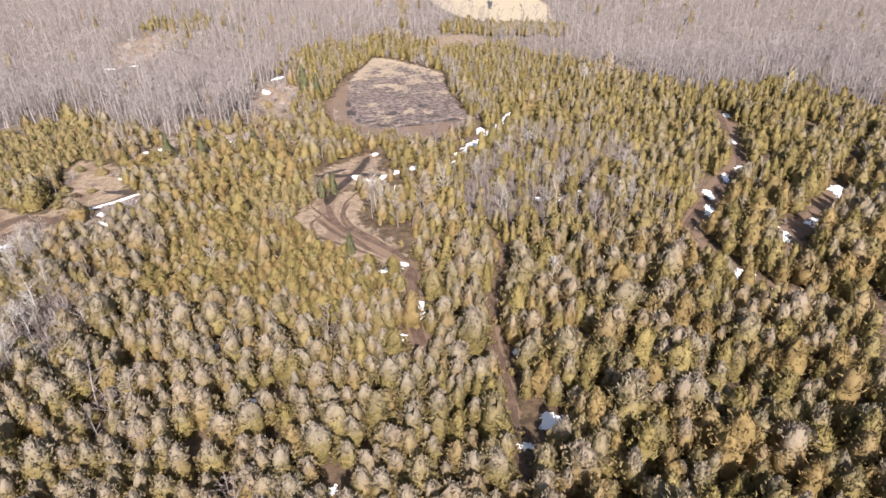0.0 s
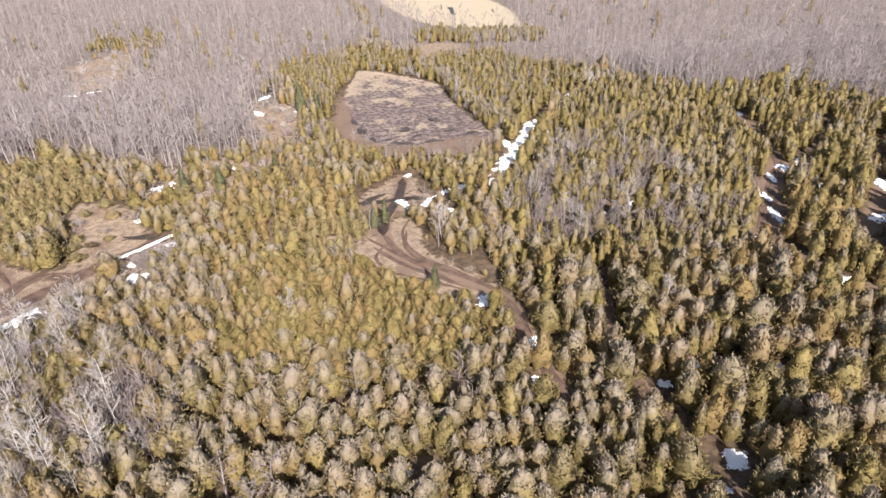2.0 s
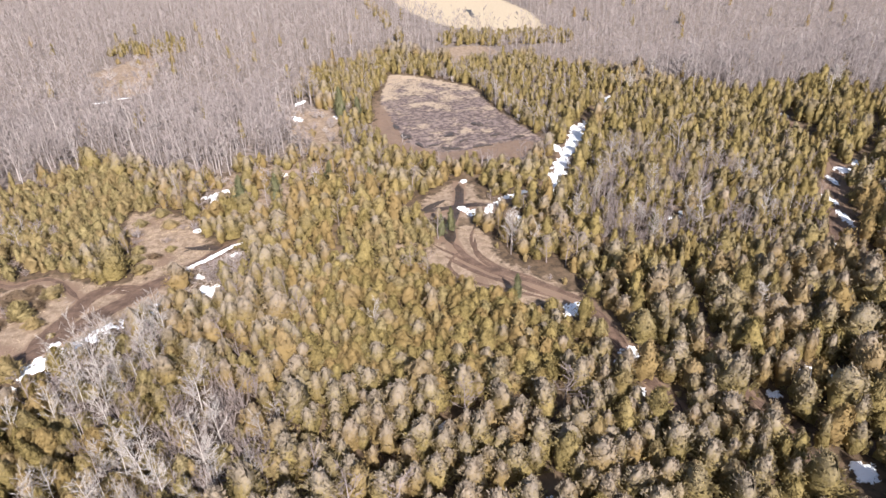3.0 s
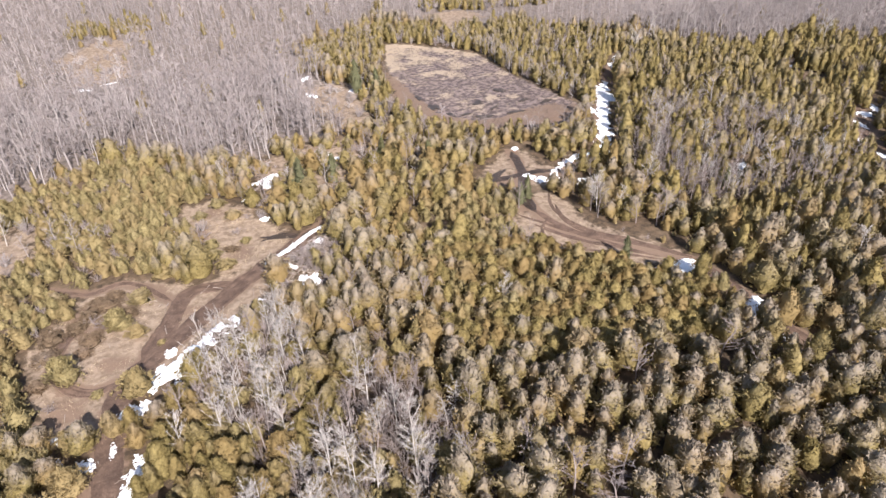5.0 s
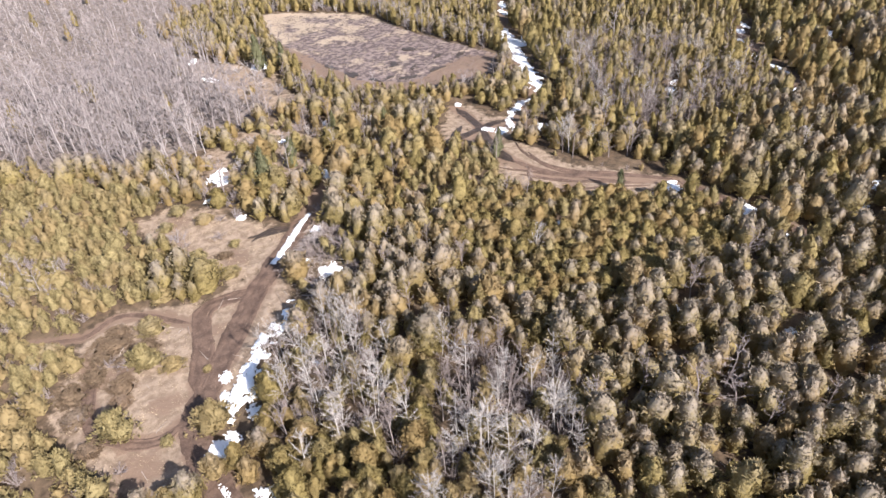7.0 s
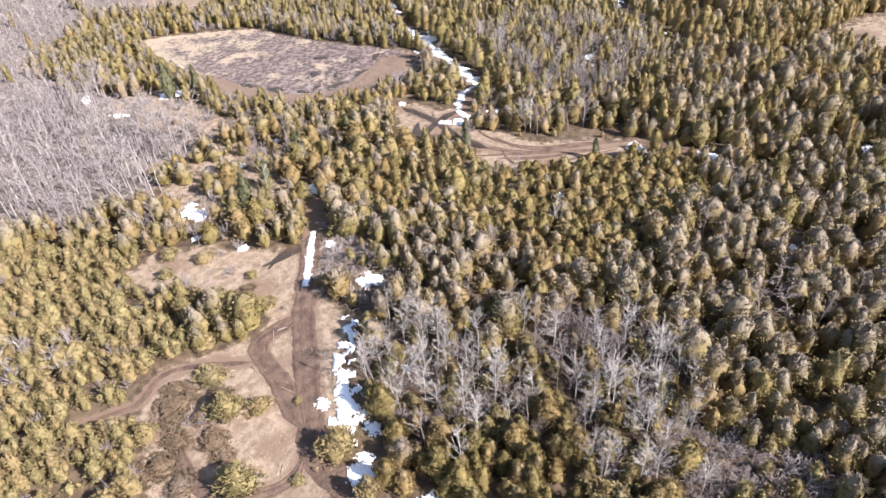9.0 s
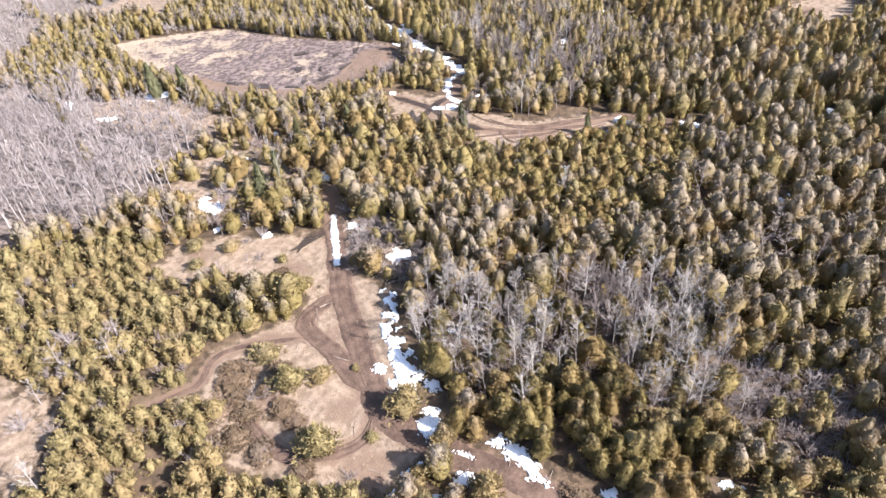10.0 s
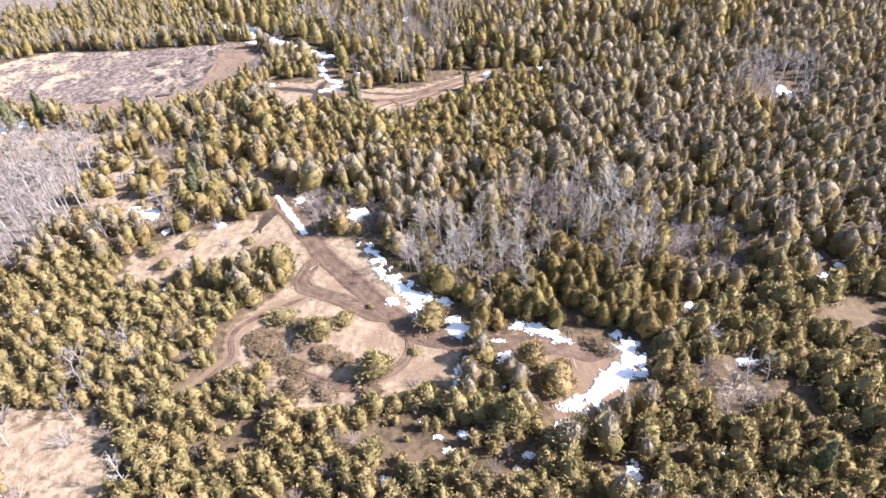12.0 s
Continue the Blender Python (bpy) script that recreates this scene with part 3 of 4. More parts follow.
for i, (x, y, a, c, turn) in enumerate([(-11, 155, 1.6, 3.5, 10), (-9, 141.5, 3.4, 0.8, -25), (-3, 145, 2.6, 1.4, -10), (13, 147, 3.6, 0.9, 30), (4, 144, 2.8, 1.0, 0),
                                        (-1, 153, 2.2, 1.4, 40), (7, 158, 1.6, 2.6, 20), (-12, 162, 1.2, 2.6, 0), (9, 150, 2.6, 0.8, 20), (-6, 148, 1.5, 0.9, 0), (1, 148.5, 1.8, 0.7, 30), (-9, 149, 1.0, 2.0, 20)]):
    pool(x, y, 0.6 * a, 0.6 * c, turn, 20 + i, -0.12, "shallow dark pool in the brown marsh")
for i, (x, y, a, c, turn) in enumerate([(-52, 113, 3.0, 0.5, -20), (-82, 163.5, 4.5, 0.7, 0), (-13, 117.5, 3.2, 0.6, 40), (44, 300, 1.4, 13, -8)]):
    pool(x, y, a, c, turn, 40 + i, 0.1)

# ---- old snow: x, y, half sizes, turn ----
SNOW_BEDS = {}
SNOW_BEDS["north"] = [(-80.8, 207.6, 3.4, 0.8, 10), (-86, 204.9, 3, 1.5, -19), (40.2, 161.6, 1.4, 4.2, -17), (-22.2, 172.6, 3, 2.7, -90), (44, 165.5, 1.5, 4.5, -33), (-33.3, 187.5, 1.2, 4, -32), (-24.2, 173.9, 1.6, 3.2, -32), (-34.6, 174.6, 3.6, 1.4, -65)]
SNOW_BEDS["pond_path"] = [(27.9, 142.1, 2.8, 8.4, -67), (9.8, 120.5, 2.3, 6.9, -66), (111.8, 135.4, 3.4, 4.5, -33), (23.5, 143.2, 1.5, 4.5, -16), (55, 100.5, 1.2, 4, -6), (16.6, 131.3, 1.2, 4, -16), (14.2, 124.5, 1.3, 4, -31), (21.2, 136.5, 1.4, 4.2, -31), (30.5, 151.3, 1.4, 4.2, -67), (27.6, 147.5, 1.5, 4.5, -32), (18.7, 137.9, 1.3, 4, -7), (71, 112.2, 1.1, 4, -31), (112.8, 146.5, 2.4, 2.5, -7), (61.1, 107.1, 1, 4, -18), (84.4, 105.9, 1.7, 2.9, -6), (7.3, 119.4, 2.6, 1.8, -16), (66.7, 110.9, 2.2, 2.1, -31), (27.8, 102.2, 1.8, 2.5, -30), (32.2, 103.6, 1.4, 3.2, -93)]
SNOW_BEDS["pond_path_more"] = [(9.4, 116.5, 0.8, 4, -30), (77.4, 141.4, 1, 2.6, -7), (68.8, 140.4, 1, 2.5, -7), (71.4, 124.7, 0.7, 2.1, -7), (24.6, 102, 1.1, 1.3, -17)]
SNOW_BEDS["east_track"] = [(44.1, 85.1, 1.2, 4, -6), (78.7, 97.9, 2, 5.2, -6), (67.4, 99.1, 2, 4, -6), (59.8, 85.3, 1.6, 3.2, -6), (68.1, 88.3, 2.7, 1.7, -6), (47.9, 74.3, 2.4, 1.9, -6), (19.4, 62, 2.4, 1.6, -6), (52.3, 94.1, 0.9, 3.5, -17), (19.2, 21, 0.9, 2.7, -92), (14.7, 49, 1.5, 1.6, -5), (27.5, 59.5, 1.2, 1.3, -6), (28.8, 81.7, 1.2, 1, -29), (13.3, 60.5, 0.9, 0.8, -14), (11.4, 45.9, 1.1, 0.6, -5), (26, 54.1, 0.8, 0.8, -5)]
SNOW_BEDS["middle"] = [(-11.3, 27.2, 2, 4.8, -91), (3.3, 118.7, 2.6, 2.5, -30), (-36.9, 121.4, 2, 2.8, -15), (0.9, 70.2, 1.9, 2.7, -16), (-0.2, 108.9, 1.9, 2.2, -65), (-1.4, 81.5, 1.4, 2.4, -64), (-3.9, 113.3, 1.2, 2.7, -30), (-6.7, 112.7, 1.6, 1.9, -65), (-15.4, 26.5, 1.9, 1.4, -91), (-8.2, 114.8, 2.1, 1.2, -65), (-5.2, 82.6, 1.2, 0.4, -29), (-38.5, 140, 1.1, 1.3, -30), (-20.2, 86.6, 0.7, 0.9, -6), (-4.8, 126.9, 0.9, 1.3, -30), (-37, 137.4, 1, 1, -89), (-27.7, 138.2, 0.6, 1.3, -30), (-17.8, 54.6, 0.7, 1.1, -63), (-0.7, 64.5, 0.6, 1.1, -6)]
SNOW_BEDS["middle_more"] = [(-19.6, 54.4, 0.8, 0.8, -27), (-23.7, 64.9, 0.5, 1.1, -28), (-31, 60.3, 0.5, 0.7, -27), (-7.8, 42, 0.4, 0.8, -5), (-13.5, 47.4, 0.6, 0.5, -5), (-15.9, 53.6, 0.6, 0.4, -5), (-36.5, 65.9, 0.6, 0.4, -27), (-4.7, 45.8, 0.5, 0.4, -5)]
SNOW_BEDS["road"] = [(-68.8, 88.5, 2.1, 3.1, -28), (-50.1, 99.3, 1.7, 2.2, -89), (-64.6, 93, 1.4, 2.3, -16), (-59.4, 95.2, 1.1, 2.9, -62), (-71.2, 87.5, 1.5, 1.8, -61), (-56.5, 96.5, 1.1, 1, -28), (-68.3, 84.9, 1.1, 1, -88), (-68.6, 91.4, 0.8, 1.1, -14), (-93.1, 88.3, 0.5, 0.6, -86), (-86.1, 85.3, 0.6, 0.4, -87)]
SNOW_BEDS["west"] = [(-50.8, 131.9, 2.3, 2.4, -89), (-50.6, 134.6, 1.4, 3.4, -63), (-46.7, 109.2, 1.2, 1.4, -63), (-53.4, 119.6, 1.3, 1.2, -89), (-53.2, 133.2, 1, 1.3, -29), (-51.8, 103.9, 1.2, 1, -62), (-55.2, 127.2, 0.9, 1.2, -88), (-72.5, 137, 0.8, 0.9, -88), (-68.8, 122.3, 0.7, 0.9, -29), (-67.3, 121.8, 0.6, 0.6, -88)]
SNOW_BEDS["road_south"] = [(-79.1, 65.7, 2.1, 2, -87), (-72.7, 73.2, 3, 1.2, -87), (-73.1, 82.8, 1.5, 1.8, -87), (-74, 63, 1.4, 1.8, -87), (-82.2, 66.9, 1.2, 1.5, -87), (-91, 64.8, 0.9, 1.8, -86), (-76.2, 61.7, 1.2, 1.3, -87), (-83.3, 70.2, 1.7, 0.9, -87), (-77.1, 77, 1.2, 1, -27), (-79.1, 82, 0.9, 1.2, -87), (-76.4, 50.9, 1.3, 0.8, -87), (-67.6, 54.8, 1.2, 0.8, -88), (-71.4, 83.6, 1.1, 0.7, -61), (-81.7, 77.6, 0.7, 1.1, -87), (-80.1, 78.5, 0.9, 0.8, -87), (-80.6, 82.2, 1.2, 0.6, -27), (-70.5, 56.4, 0.8, 0.8, -88), (-74.7, 78.1, 1.3, 0.4, -87), (-87.6, 81.1, 0.7, 0.7, -87)]
SNOW_BEDS["road_south_more"] = [(-85.5, 71.2, 0.7, 0.6, -87), (-89.6, 82.4, 0.8, 0.5, -87), (-72.4, 53.3, 0.6, 0.6, -87), (-79.1, 74.5, 0.6, 0.6, -87), (-89.5, 74.6, 0.7, 0.5, -87), (-88.1, 83.6, 0.7, 0.3, -87), (-88, 56, 0.4, 0.5, -87), (-91.1, 75.7, 0.4, 0.4, -87), (-77.3, 81.6, 0.5, 0.3, -60)]
SNOW_BEDS["grove"] = [(-61.8, 37, 1.5, 1.1, -88), (-45.1, 49.6, 0.8, 1.2, -61), (-58, 37.4, 0.6, 1, -88), (-59.6, 35.2, 0.7, 0.7, -88), (-59.9, 86.6, 0.6, 0.5, -61)]


def ripple(x, y, seed, octaves):
    """Smooth random hills over the plan; octaves: (wavelength, height)."""
    r = np.random.default_rng(seed)
    out = np.zeros(np.shape(x))
    for wave, amp in octaves:
        for _ in range(5):
            a, ph, k = r.uniform(0, 6.28), r.uniform(0, 6.28), 6.28 / (wave * r.uniform(0.7, 1.4))
            out += amp * 0.6 * np.sin(k * (x * math.cos(a) + y * math.sin(a)) + ph + 1.5 * np.sin(k * 0.6 * (y * math.cos(a) - x * math.sin(a)) + ph))
    return out


def cut_sheet(x0, x1, y0, y1, step, field, depth):
    """The part of the plan where field > 0, as a thin mound with a feathered rim."""
    xs, ys = np.arange(x0, x1 + step, step), np.arange(y0, y1 + step, step)
    gx, gy = np.meshgrid(xs, ys)
    gx, gy = gx.ravel(), gy.ravel()
    f = field(gx, gy)
    n = len(xs)
    q = (np.arange(len(ys) - 1)[:, None] * n + np.arange(n - 1)).ravel()
    tri = np.vstack([np.column_stack([q, q + 1, q + n + 1]), np.column_stack([q, q + n + 1, q + n])])
    pos = f[tri] > 0
    c = pos.sum(1)
    z = ground_z(gx, gy) + 0.02 + np.minimum(depth, np.maximum(f, 0) * 0.35)
    pts = np.column_stack([gx, gy, z])
    soup, count = [pts[tri[c == 3]]], []

    def edge(a, b):
        t = f[a] / (f[a] - f[b] + 1e-12)
        p = pts[a] + (pts[b] - pts[a]) * t[:, None]
        p[:, 2] = ground_z(p[:, 0], p[:, 1]) - 0.02
        return p
    for want, value in ((1, True), (2, False)):
        s = tri[c == want]
        m = f[s] > 0
        k = np.argmax(m == value, axis=1)
        s = np.take_along_axis(s, (k[:, None] + np.arange(3)) % 3, 1)
        if want == 1:
            soup.append(np.stack([pts[s[:, 0]], edge(s[:, 0], s[:, 1]), edge(s[:, 0], s[:, 2])], 1))
        else:
            e1, e2 = edge(s[:, 1], s[:, 0]), edge(s[:, 2], s[:, 0])
            soup.append(np.stack([e1, pts[s[:, 1]], pts[s[:, 2]]], 1))
            soup.append(np.stack([e1, pts[s[:, 2]], e2], 1))
    v = np.vstack(soup).reshape(-1, 3)
    v, idx = np.unique(np.round(v, 3), axis=0, return_inverse=True)
    return v, idx.reshape(-1, 3)


def pieces(v, t, least):
    """The unconnected pieces of a mesh, largest first, without crumbs smaller than least square metres."""
    mark = np.arange(len(v))
    while True:
        low = mark[t].min(1)
        before = mark.copy()
        np.minimum.at(mark, t.ravel(), np.repeat(low, 3))
        mark = mark[mark]
        if (mark == before).all():
            break
    own = mark[t[:, 0]]
    e, f = v[t[:, 1]] - v[t[:, 0]], v[t[:, 2]] - v[t[:, 0]]
    area = np.abs(e[:, 0] * f[:, 1] - e[:, 1] * f[:, 0]) / 2
    out = []
    for m in np.unique(own):
        size = area[own == m].sum()
        if size > least:
            keep, idx = np.unique(t[own == m], return_inverse=True)
            out.append((size, v[keep], idx.reshape(-1, 3)))
    return sorted(out, key=lambda p: -p[0])


def lay_snow(v, t, name, label, group, least):
    """The largest piece takes the label; crumbs beside it are patches of their own."""
    for i, (size, pv, pt) in enumerate(pieces(v, t, least)):
        if i == 0:
            tagged(part(name, mesh_of(name, pv, pt, SNOW, smooth=True)), label, "snow", group)
        else:
            tagged(part("snow_patch", mesh_of("snow_patch", pv, pt, SNOW, smooth=True)), "small crumb of white snow beside a larger bed", "snow", "snow patches")


def snow_patch(x, y, a, c, turn, seed):
    """A melting snow bed: ragged outline with holes and islands."""
    co, si = math.cos(radians(turn)), math.sin(radians(turn))
    small, big = min(a, c), max(a, c)

    def field(px, py):
        u, w = ((px - x) * co + (py - y) * si) / a, (-(px - x) * si + (py - y) * co) / c
        return (1 - np.hypot(u, w)) * 1.3 * small + ripple(px, py, seed, ((small * 1.6, 0.22 * small), (0.6, 0.2 * min(1, small)), (0.28, 0.15)))
    reach = big * 1.5 + 0.4
    v, t = cut_sheet(x - reach, x + reach, y - reach, y + reach, max(0.07, big / (18 if y < 100 else 12)), field, 0.14)
    size = "broad" if a * c > 5 else "small"
    if len(t) > 1:
        lay_snow(v, t, "snow_patch", f"{size} melting patch of white snow with ragged edges", "snow patches", 0.05 if y < 100 else 0.3)


def snow_bank(points, widths, seed, label, rough=1.0):
    """A long bed of old snow along a line, broken at its edges."""
    line = [tuple(p) for p in smooth_line(points, 1.2)]
    w = np.array([p for p in points], float)
    lo, hi, m = w.min(0) - 4, w.max(0) + 4, max(widths)
    ts = np.array(points, float)

    def field(px, py):
        d = np.hypot(px[:, None] - ts[None, :, 0], py[:, None] - ts[None, :, 1]) ** -3.0
        local = (d * np.array(widths)[None]).sum(1) / d.sum(1)
        return local * 1.05 - line_distance(line, px, py) + rough * ripple(px, py, seed, ((2.2, 0.28 * m), (0.7, 0.2), (0.35, 0.17)))
    v, t = cut_sheet(lo[0], hi[0], lo[1], hi[1], 0.17, field, 0.15)
    lay_snow(v, t, "snow_bank", label, "snow banks", 0.06)


BANKS = [([(-57, 97), (-59.5, 95.5), (-63, 93.3), (-66, 90.3), (-68.5, 88), (-70.5, 86.8)], (0.3, 0.5, 0.65, 0.9, 1.6, 1.1), "long white snow bank beside the muddy road"),
         ([(-45.5, 113.4), (-50, 110), (-55, 106.2)], (0.4, 0.56, 0.5), "narrow white snow strip on the dirt road"),
         ([(31, 151), (27.6, 147), (21.2, 136.5), (14.2, 125.5), (9.6, 117.5)], (0.8, 1.3, 1.1, 1.3, 0.9), "winding white snow strip between cedars"),
         ([(8, 118.5), (3, 118.3), (-3, 115)], (0.35, 0.7, 0.3), "thin snow strip at the edge of a clearing"),
         ([(-73.5, 64), (-77, 62.8), (-80, 66), (-83, 68.5)], (0.8, 1.1, 1.5, 0.8), "broad snow bank curving beside bare brown soil"),
         ([(-71.8, 76), (-72.8, 73), (-74.2, 70.6)], (0.5, 0.9, 0.6), "white snow bank under the cedars by the road")]
for i, (line, widths, label) in enumerate(BANKS):
    snow_bank(line, widths, 50 + i, label, 0.35 if i == 1 else 1.0)
beds = [(x, y, (0.66 if y > 100 else 0.85) * a, (0.62 if y > 100 else 0.78) * c, turn) for group in SNOW_BEDS.values() for x, y, a, c, turn in group
        if min(line_distance(line, np.array(x), np.array(y)) for line, _, _ in BANKS) > 1.6]
for i, bed in enumerate(beds):
    snow_patch(*bed, 900 + i)

# ---- planting plan ----
VIEW = [(-112, 100), (-205, 350), (-190, 435), (60, 360), (245, 300), (250, 240), (150, 130), (108, 40), (55, -28), (-60, -10), (-100, 25), (-118, 60)]
OPEN = [POND, POND_SHORE, ROAD_CLEARING, NORTH_CLEARING, PLAZA, SOUTH_CLEARING, RUT_CLEARING, PUDDLE_CLEARING, FAR_FIELD, FIELD_GATE, EAST_OPENING, EAST_FAR_OPENING]
step = 0.9
cx, cy = np.meshgrid(np.arange(-215, 255, step), np.arange(-30, 440, step))
cx = (cx + rng.uniform(-0.45, 0.45, cx.shape)).ravel()
cy = (cy + rng.uniform(-0.45, 0.45, cy.shape)).ravel()
ok = inside(VIEW, cx, cy)
cx, cy = cx[ok], cy[ok]
room = np.full(len(cx), 9.0)                      # free distance to openings, tracks and snow
for p in OPEN:
    room = np.minimum(room, -depth_in(p, cx, cy))
for p, w in TRACKS:
    room = np.minimum(room, line_distance(p, cx, cy) - w * 0.55)
for x, y, a, c, turn in beds:
    co, si = math.cos(radians(turn)), math.sin(radians(turn))
    u, v = ((cx - x) * co + (cy - y) * si) / a, (-(cx - x) * si + (cy - y) * co) / c
    room = np.minimum(room, (np.hypot(u, v) - 1) * min(a, c))
for line, widths, _ in BANKS:
    room = np.minimum(room, line_distance(line, cx, cy) - 0.9 * max(widths))
kind = np.full(len(cx), "old", object)
for name, poly in (("spire", EAST_SPIRES), ("big", EAST_BIG), ("mid", MID_FOREST), ("edge", POND_EDGE), ("side", ROADSIDE), ("south", SOUTHEAST), ("sparse", SPARSE), ("young", YOUNG_WEST), ("low", LOW_GREEN), ("woods", BARE_WEST), ("woods", BARE_NORTH), ("edge", FIELD_HEDGE), ("edge", OPENING_CEDARS),
                   ("brown", BARE_MIDDLE), ("grove", BIRCH_GROVE), ("grove", BIRCH_GROVE_EAST), ("shrub", SHRUBS), ("shrub", SLASH), ("thin", WEST_OPENING), ("thin", MEADOW), ("thin", FAR_OPENING), ("brown", BROWN_CLUMP), ("grey", GREY_FAR_CLUMP), ("bushy", BUSHY_CLEARING)):
    kind[inside(poly, cx + rng.normal(0, 1.2, len(cx)), cy + rng.normal(0, 1.2, len(cx)))] = name
# small breaks in the forest, by a slow wave over the plan
gaps = np.sin(cx * 0.21 + 2 * np.sin(cy * 0.13)) * np.sin(cy * 0.19 + 2 * np.sin(cx * 0.11))
CROWN = {"old": (0.95, 1.95), "spire": (0.8, 1.65), "big": (1.0, 2.2), "mid": (0.9, 1.95), "edge": (0.8, 1.5), "side": (0.75, 1.55), "south": (0.75, 1.8), "sparse": (0.9, 1.8), "young": (0.75, 1.6), "low": (0.85, 1.6),
         "woods": (1.3, 2.1), "brown": (0.9, 1.6), "grey": (1.0, 1.6), "grove": (0.8, 1.5), "shrub": (0.7, 1.3), "thin": (0.8, 1.5), "bushy": (0.7, 1.3)}
# height = first + second * radius
TALL = {"old": (2.1, 1.6), "spire": (2.0, 2.1), "big": (2.3, 2.0), "mid": (1.3, 1.65), "edge": (1.4, 1.8), "side": (1.3, 1.9), "south": (1.0, 1.45), "sparse": (1.2, 1.7), "young": (0.9, 1.35), "low": (1.0, 1.4), "bushy": (0.9, 1.5)}
taken, grid = [], {}
for i in rng.permutation(len(cx)):
    k = kind[i]
    lo, hi = CROWN[k]
    rad = lo * 0.85 + (hi * 1.1 - lo * 0.85) * rng.beta(1.2, 1.7)
    if k == "woods" and cy[i] < 185:
        rad *= 0.82
    if room[i] < rad * (0.85 if k != "woods" else 0.3) or (k == "bushy" and rng.random() < 0.6) or (k in ("sparse", "thin") and rng.random() < (0.9 if k == "sparse" else 0.965)):
        continue
    if k in ("old", "young", "mid", "spire", "big", "side", "south") and gaps[i] > (0.7 if k == "young" else 0.82):
        continue
    x, y = cx[i], cy[i]
    if k == "woods" and (y > 260 or x > 120) and rng.random() < 0.35:
        continue
    gi, gj = int(x // 5), int(y // 5)
    close = (0.86 if y < 190 else 1.0) if k == "woods" else 0.54 if k == "shrub" else 0.5 if k == "grove" else 0.56 if k == "brown" else 0.6 if k in ("young", "low", "south") else 0.72 if k == "side" else 0.75
    close *= rng.uniform(0.72, 1.12)
    if any((x - u) ** 2 + (y - v) ** 2 < (close * (rad + w)) ** 2 for a in (-1, 0, 1) for b in (-1, 0, 1) for u, v, w in grid.get((gi + a, gj + b), ())):
        continue
    grid.setdefault((gi, gj), []).append((x, y, rad))
    taken.append((x, y, rad, k))
# tall cedars that screen the snow strip by the marsh, and a few more beside small snow beds
SCREEN = [(36.5, 154, 1.7), (34, 150, 1.6), (31.5, 145.8, 1.8), (29, 141.5, 1.6), (26.6, 138, 1.7), (24.4, 134.4, 1.5), (22, 130.4, 1.8), (19.4, 126.4, 1.7), (17, 122.4, 1.6),
          (14.4, 118.2, 1.6), (11.4, 114.4, 1.5), (7.2, 114.6, 1.4), (4.2, 113.4, 1.6), (1.2, 112.4, 1.3), (6, 110.5, 1.6), (9, 111.5, 1.5), (-37.5, 118.3, 1.5), (-35.4, 119, 1.3),
          (-20.4, 84.2, 1.3), (0.6, 66.4, 1.4), (-1.6, 78.4, 1.1), (29.5, 99, 1.6), (33.5, 100.8, 1.5), (26.5, 99.3, 1.4)]
taken = [t for t in taken if all((t[0] - x) ** 2 + (t[1] - y) ** 2 > (0.8 * (t[2] + r)) ** 2 for x, y, r in SCREEN)]
taken += [(x, y, r, "big") for x, y, r in SCREEN]
# saplings in the gaps
for i in rng.permutation(len(cx))[:22000]:
    k = kind[i]
    if k in ("woods", "bushy", "thin") or room[i] < 0.5 or cy[i] > 170:
        continue
    x, y, rad = cx[i], cy[i], rng.uniform(0.4, 0.8)
    gi, gj = int(x // 5), int(y // 5)
    if any((x - u) ** 2 + (y - v) ** 2 < ((0.68 if k == "young" else 0.85) * (rad + w)) ** 2 for a in (-1, 0, 1) for b in (-1, 0, 1) for u, v, w in grid.get((gi + a, gj + b), ())):
        continue
    grid.setdefault((gi, gj), []).append((x, y, rad))
    taken.append((x, y, rad, "sapling"))
rng2 = np.random.default_rng(77)

# ---- single cedars along the road and clearings ----


def crown_meshes(stock, name, material, grey):
    out = []
    for v, t, tip in stock:
        out.append(mesh_of(name, v, t, material, {"tip": tip, "tone": np.zeros(len(v)), "grey": np.full(len(v), grey)}, True))
    return out


OLD_CROWN = crown_meshes(SINGLES, "cedar_crown", CEDAR, 1.2)
PLAIN_CROWN = crown_meshes(SINGLES, "cedar_crown", CEDAR, 0.4)
YOUNG_CROWN = crown_meshes(YOUNG_SINGLES, "young_cedar_crown", YOUNG, 0.45)
OLD_TRUNK = mesh_of("cedar_trunk", *trunk_arrays(5.6, 0.13), BARK)
YOUNG_TRUNK = mesh_of("young_cedar_trunk", *trunk_arrays(2.8, 0.07), BARK)


def cedar(name, crown, trunk, x, y, sx, sz, label, group):
    base = tagged(new(name), label, "tree", group)
    base.matrix_basis = Matrix.Translation((x, y, float(ground_z(x, y)))) @ Matrix.Rotation(rng2.uniform(0, 6.28), 4, "Z") @ Matrix.Diagonal((sx, sx, sz, 1))
    part("trunk", trunk, base)
    part("crown", crown, base)
    return base


order = sorted((t for t in taken if t[3] in ("old", "young", "low", "grove", "mid", "side", "south") and -98 < t[0] < -20), key=lambda t: math.hypot(t[0] + 66, (t[1] - 74) * 1.1))
single = {(t[0], t[1]) for t in order[:270]}
stuff = {"old": Soup(), "far": Soup(), "young": Soup(), "spire": Soup(), "woods": Soup(), "brown": Soup(), "pale": Soup(), "poles": Soup()}


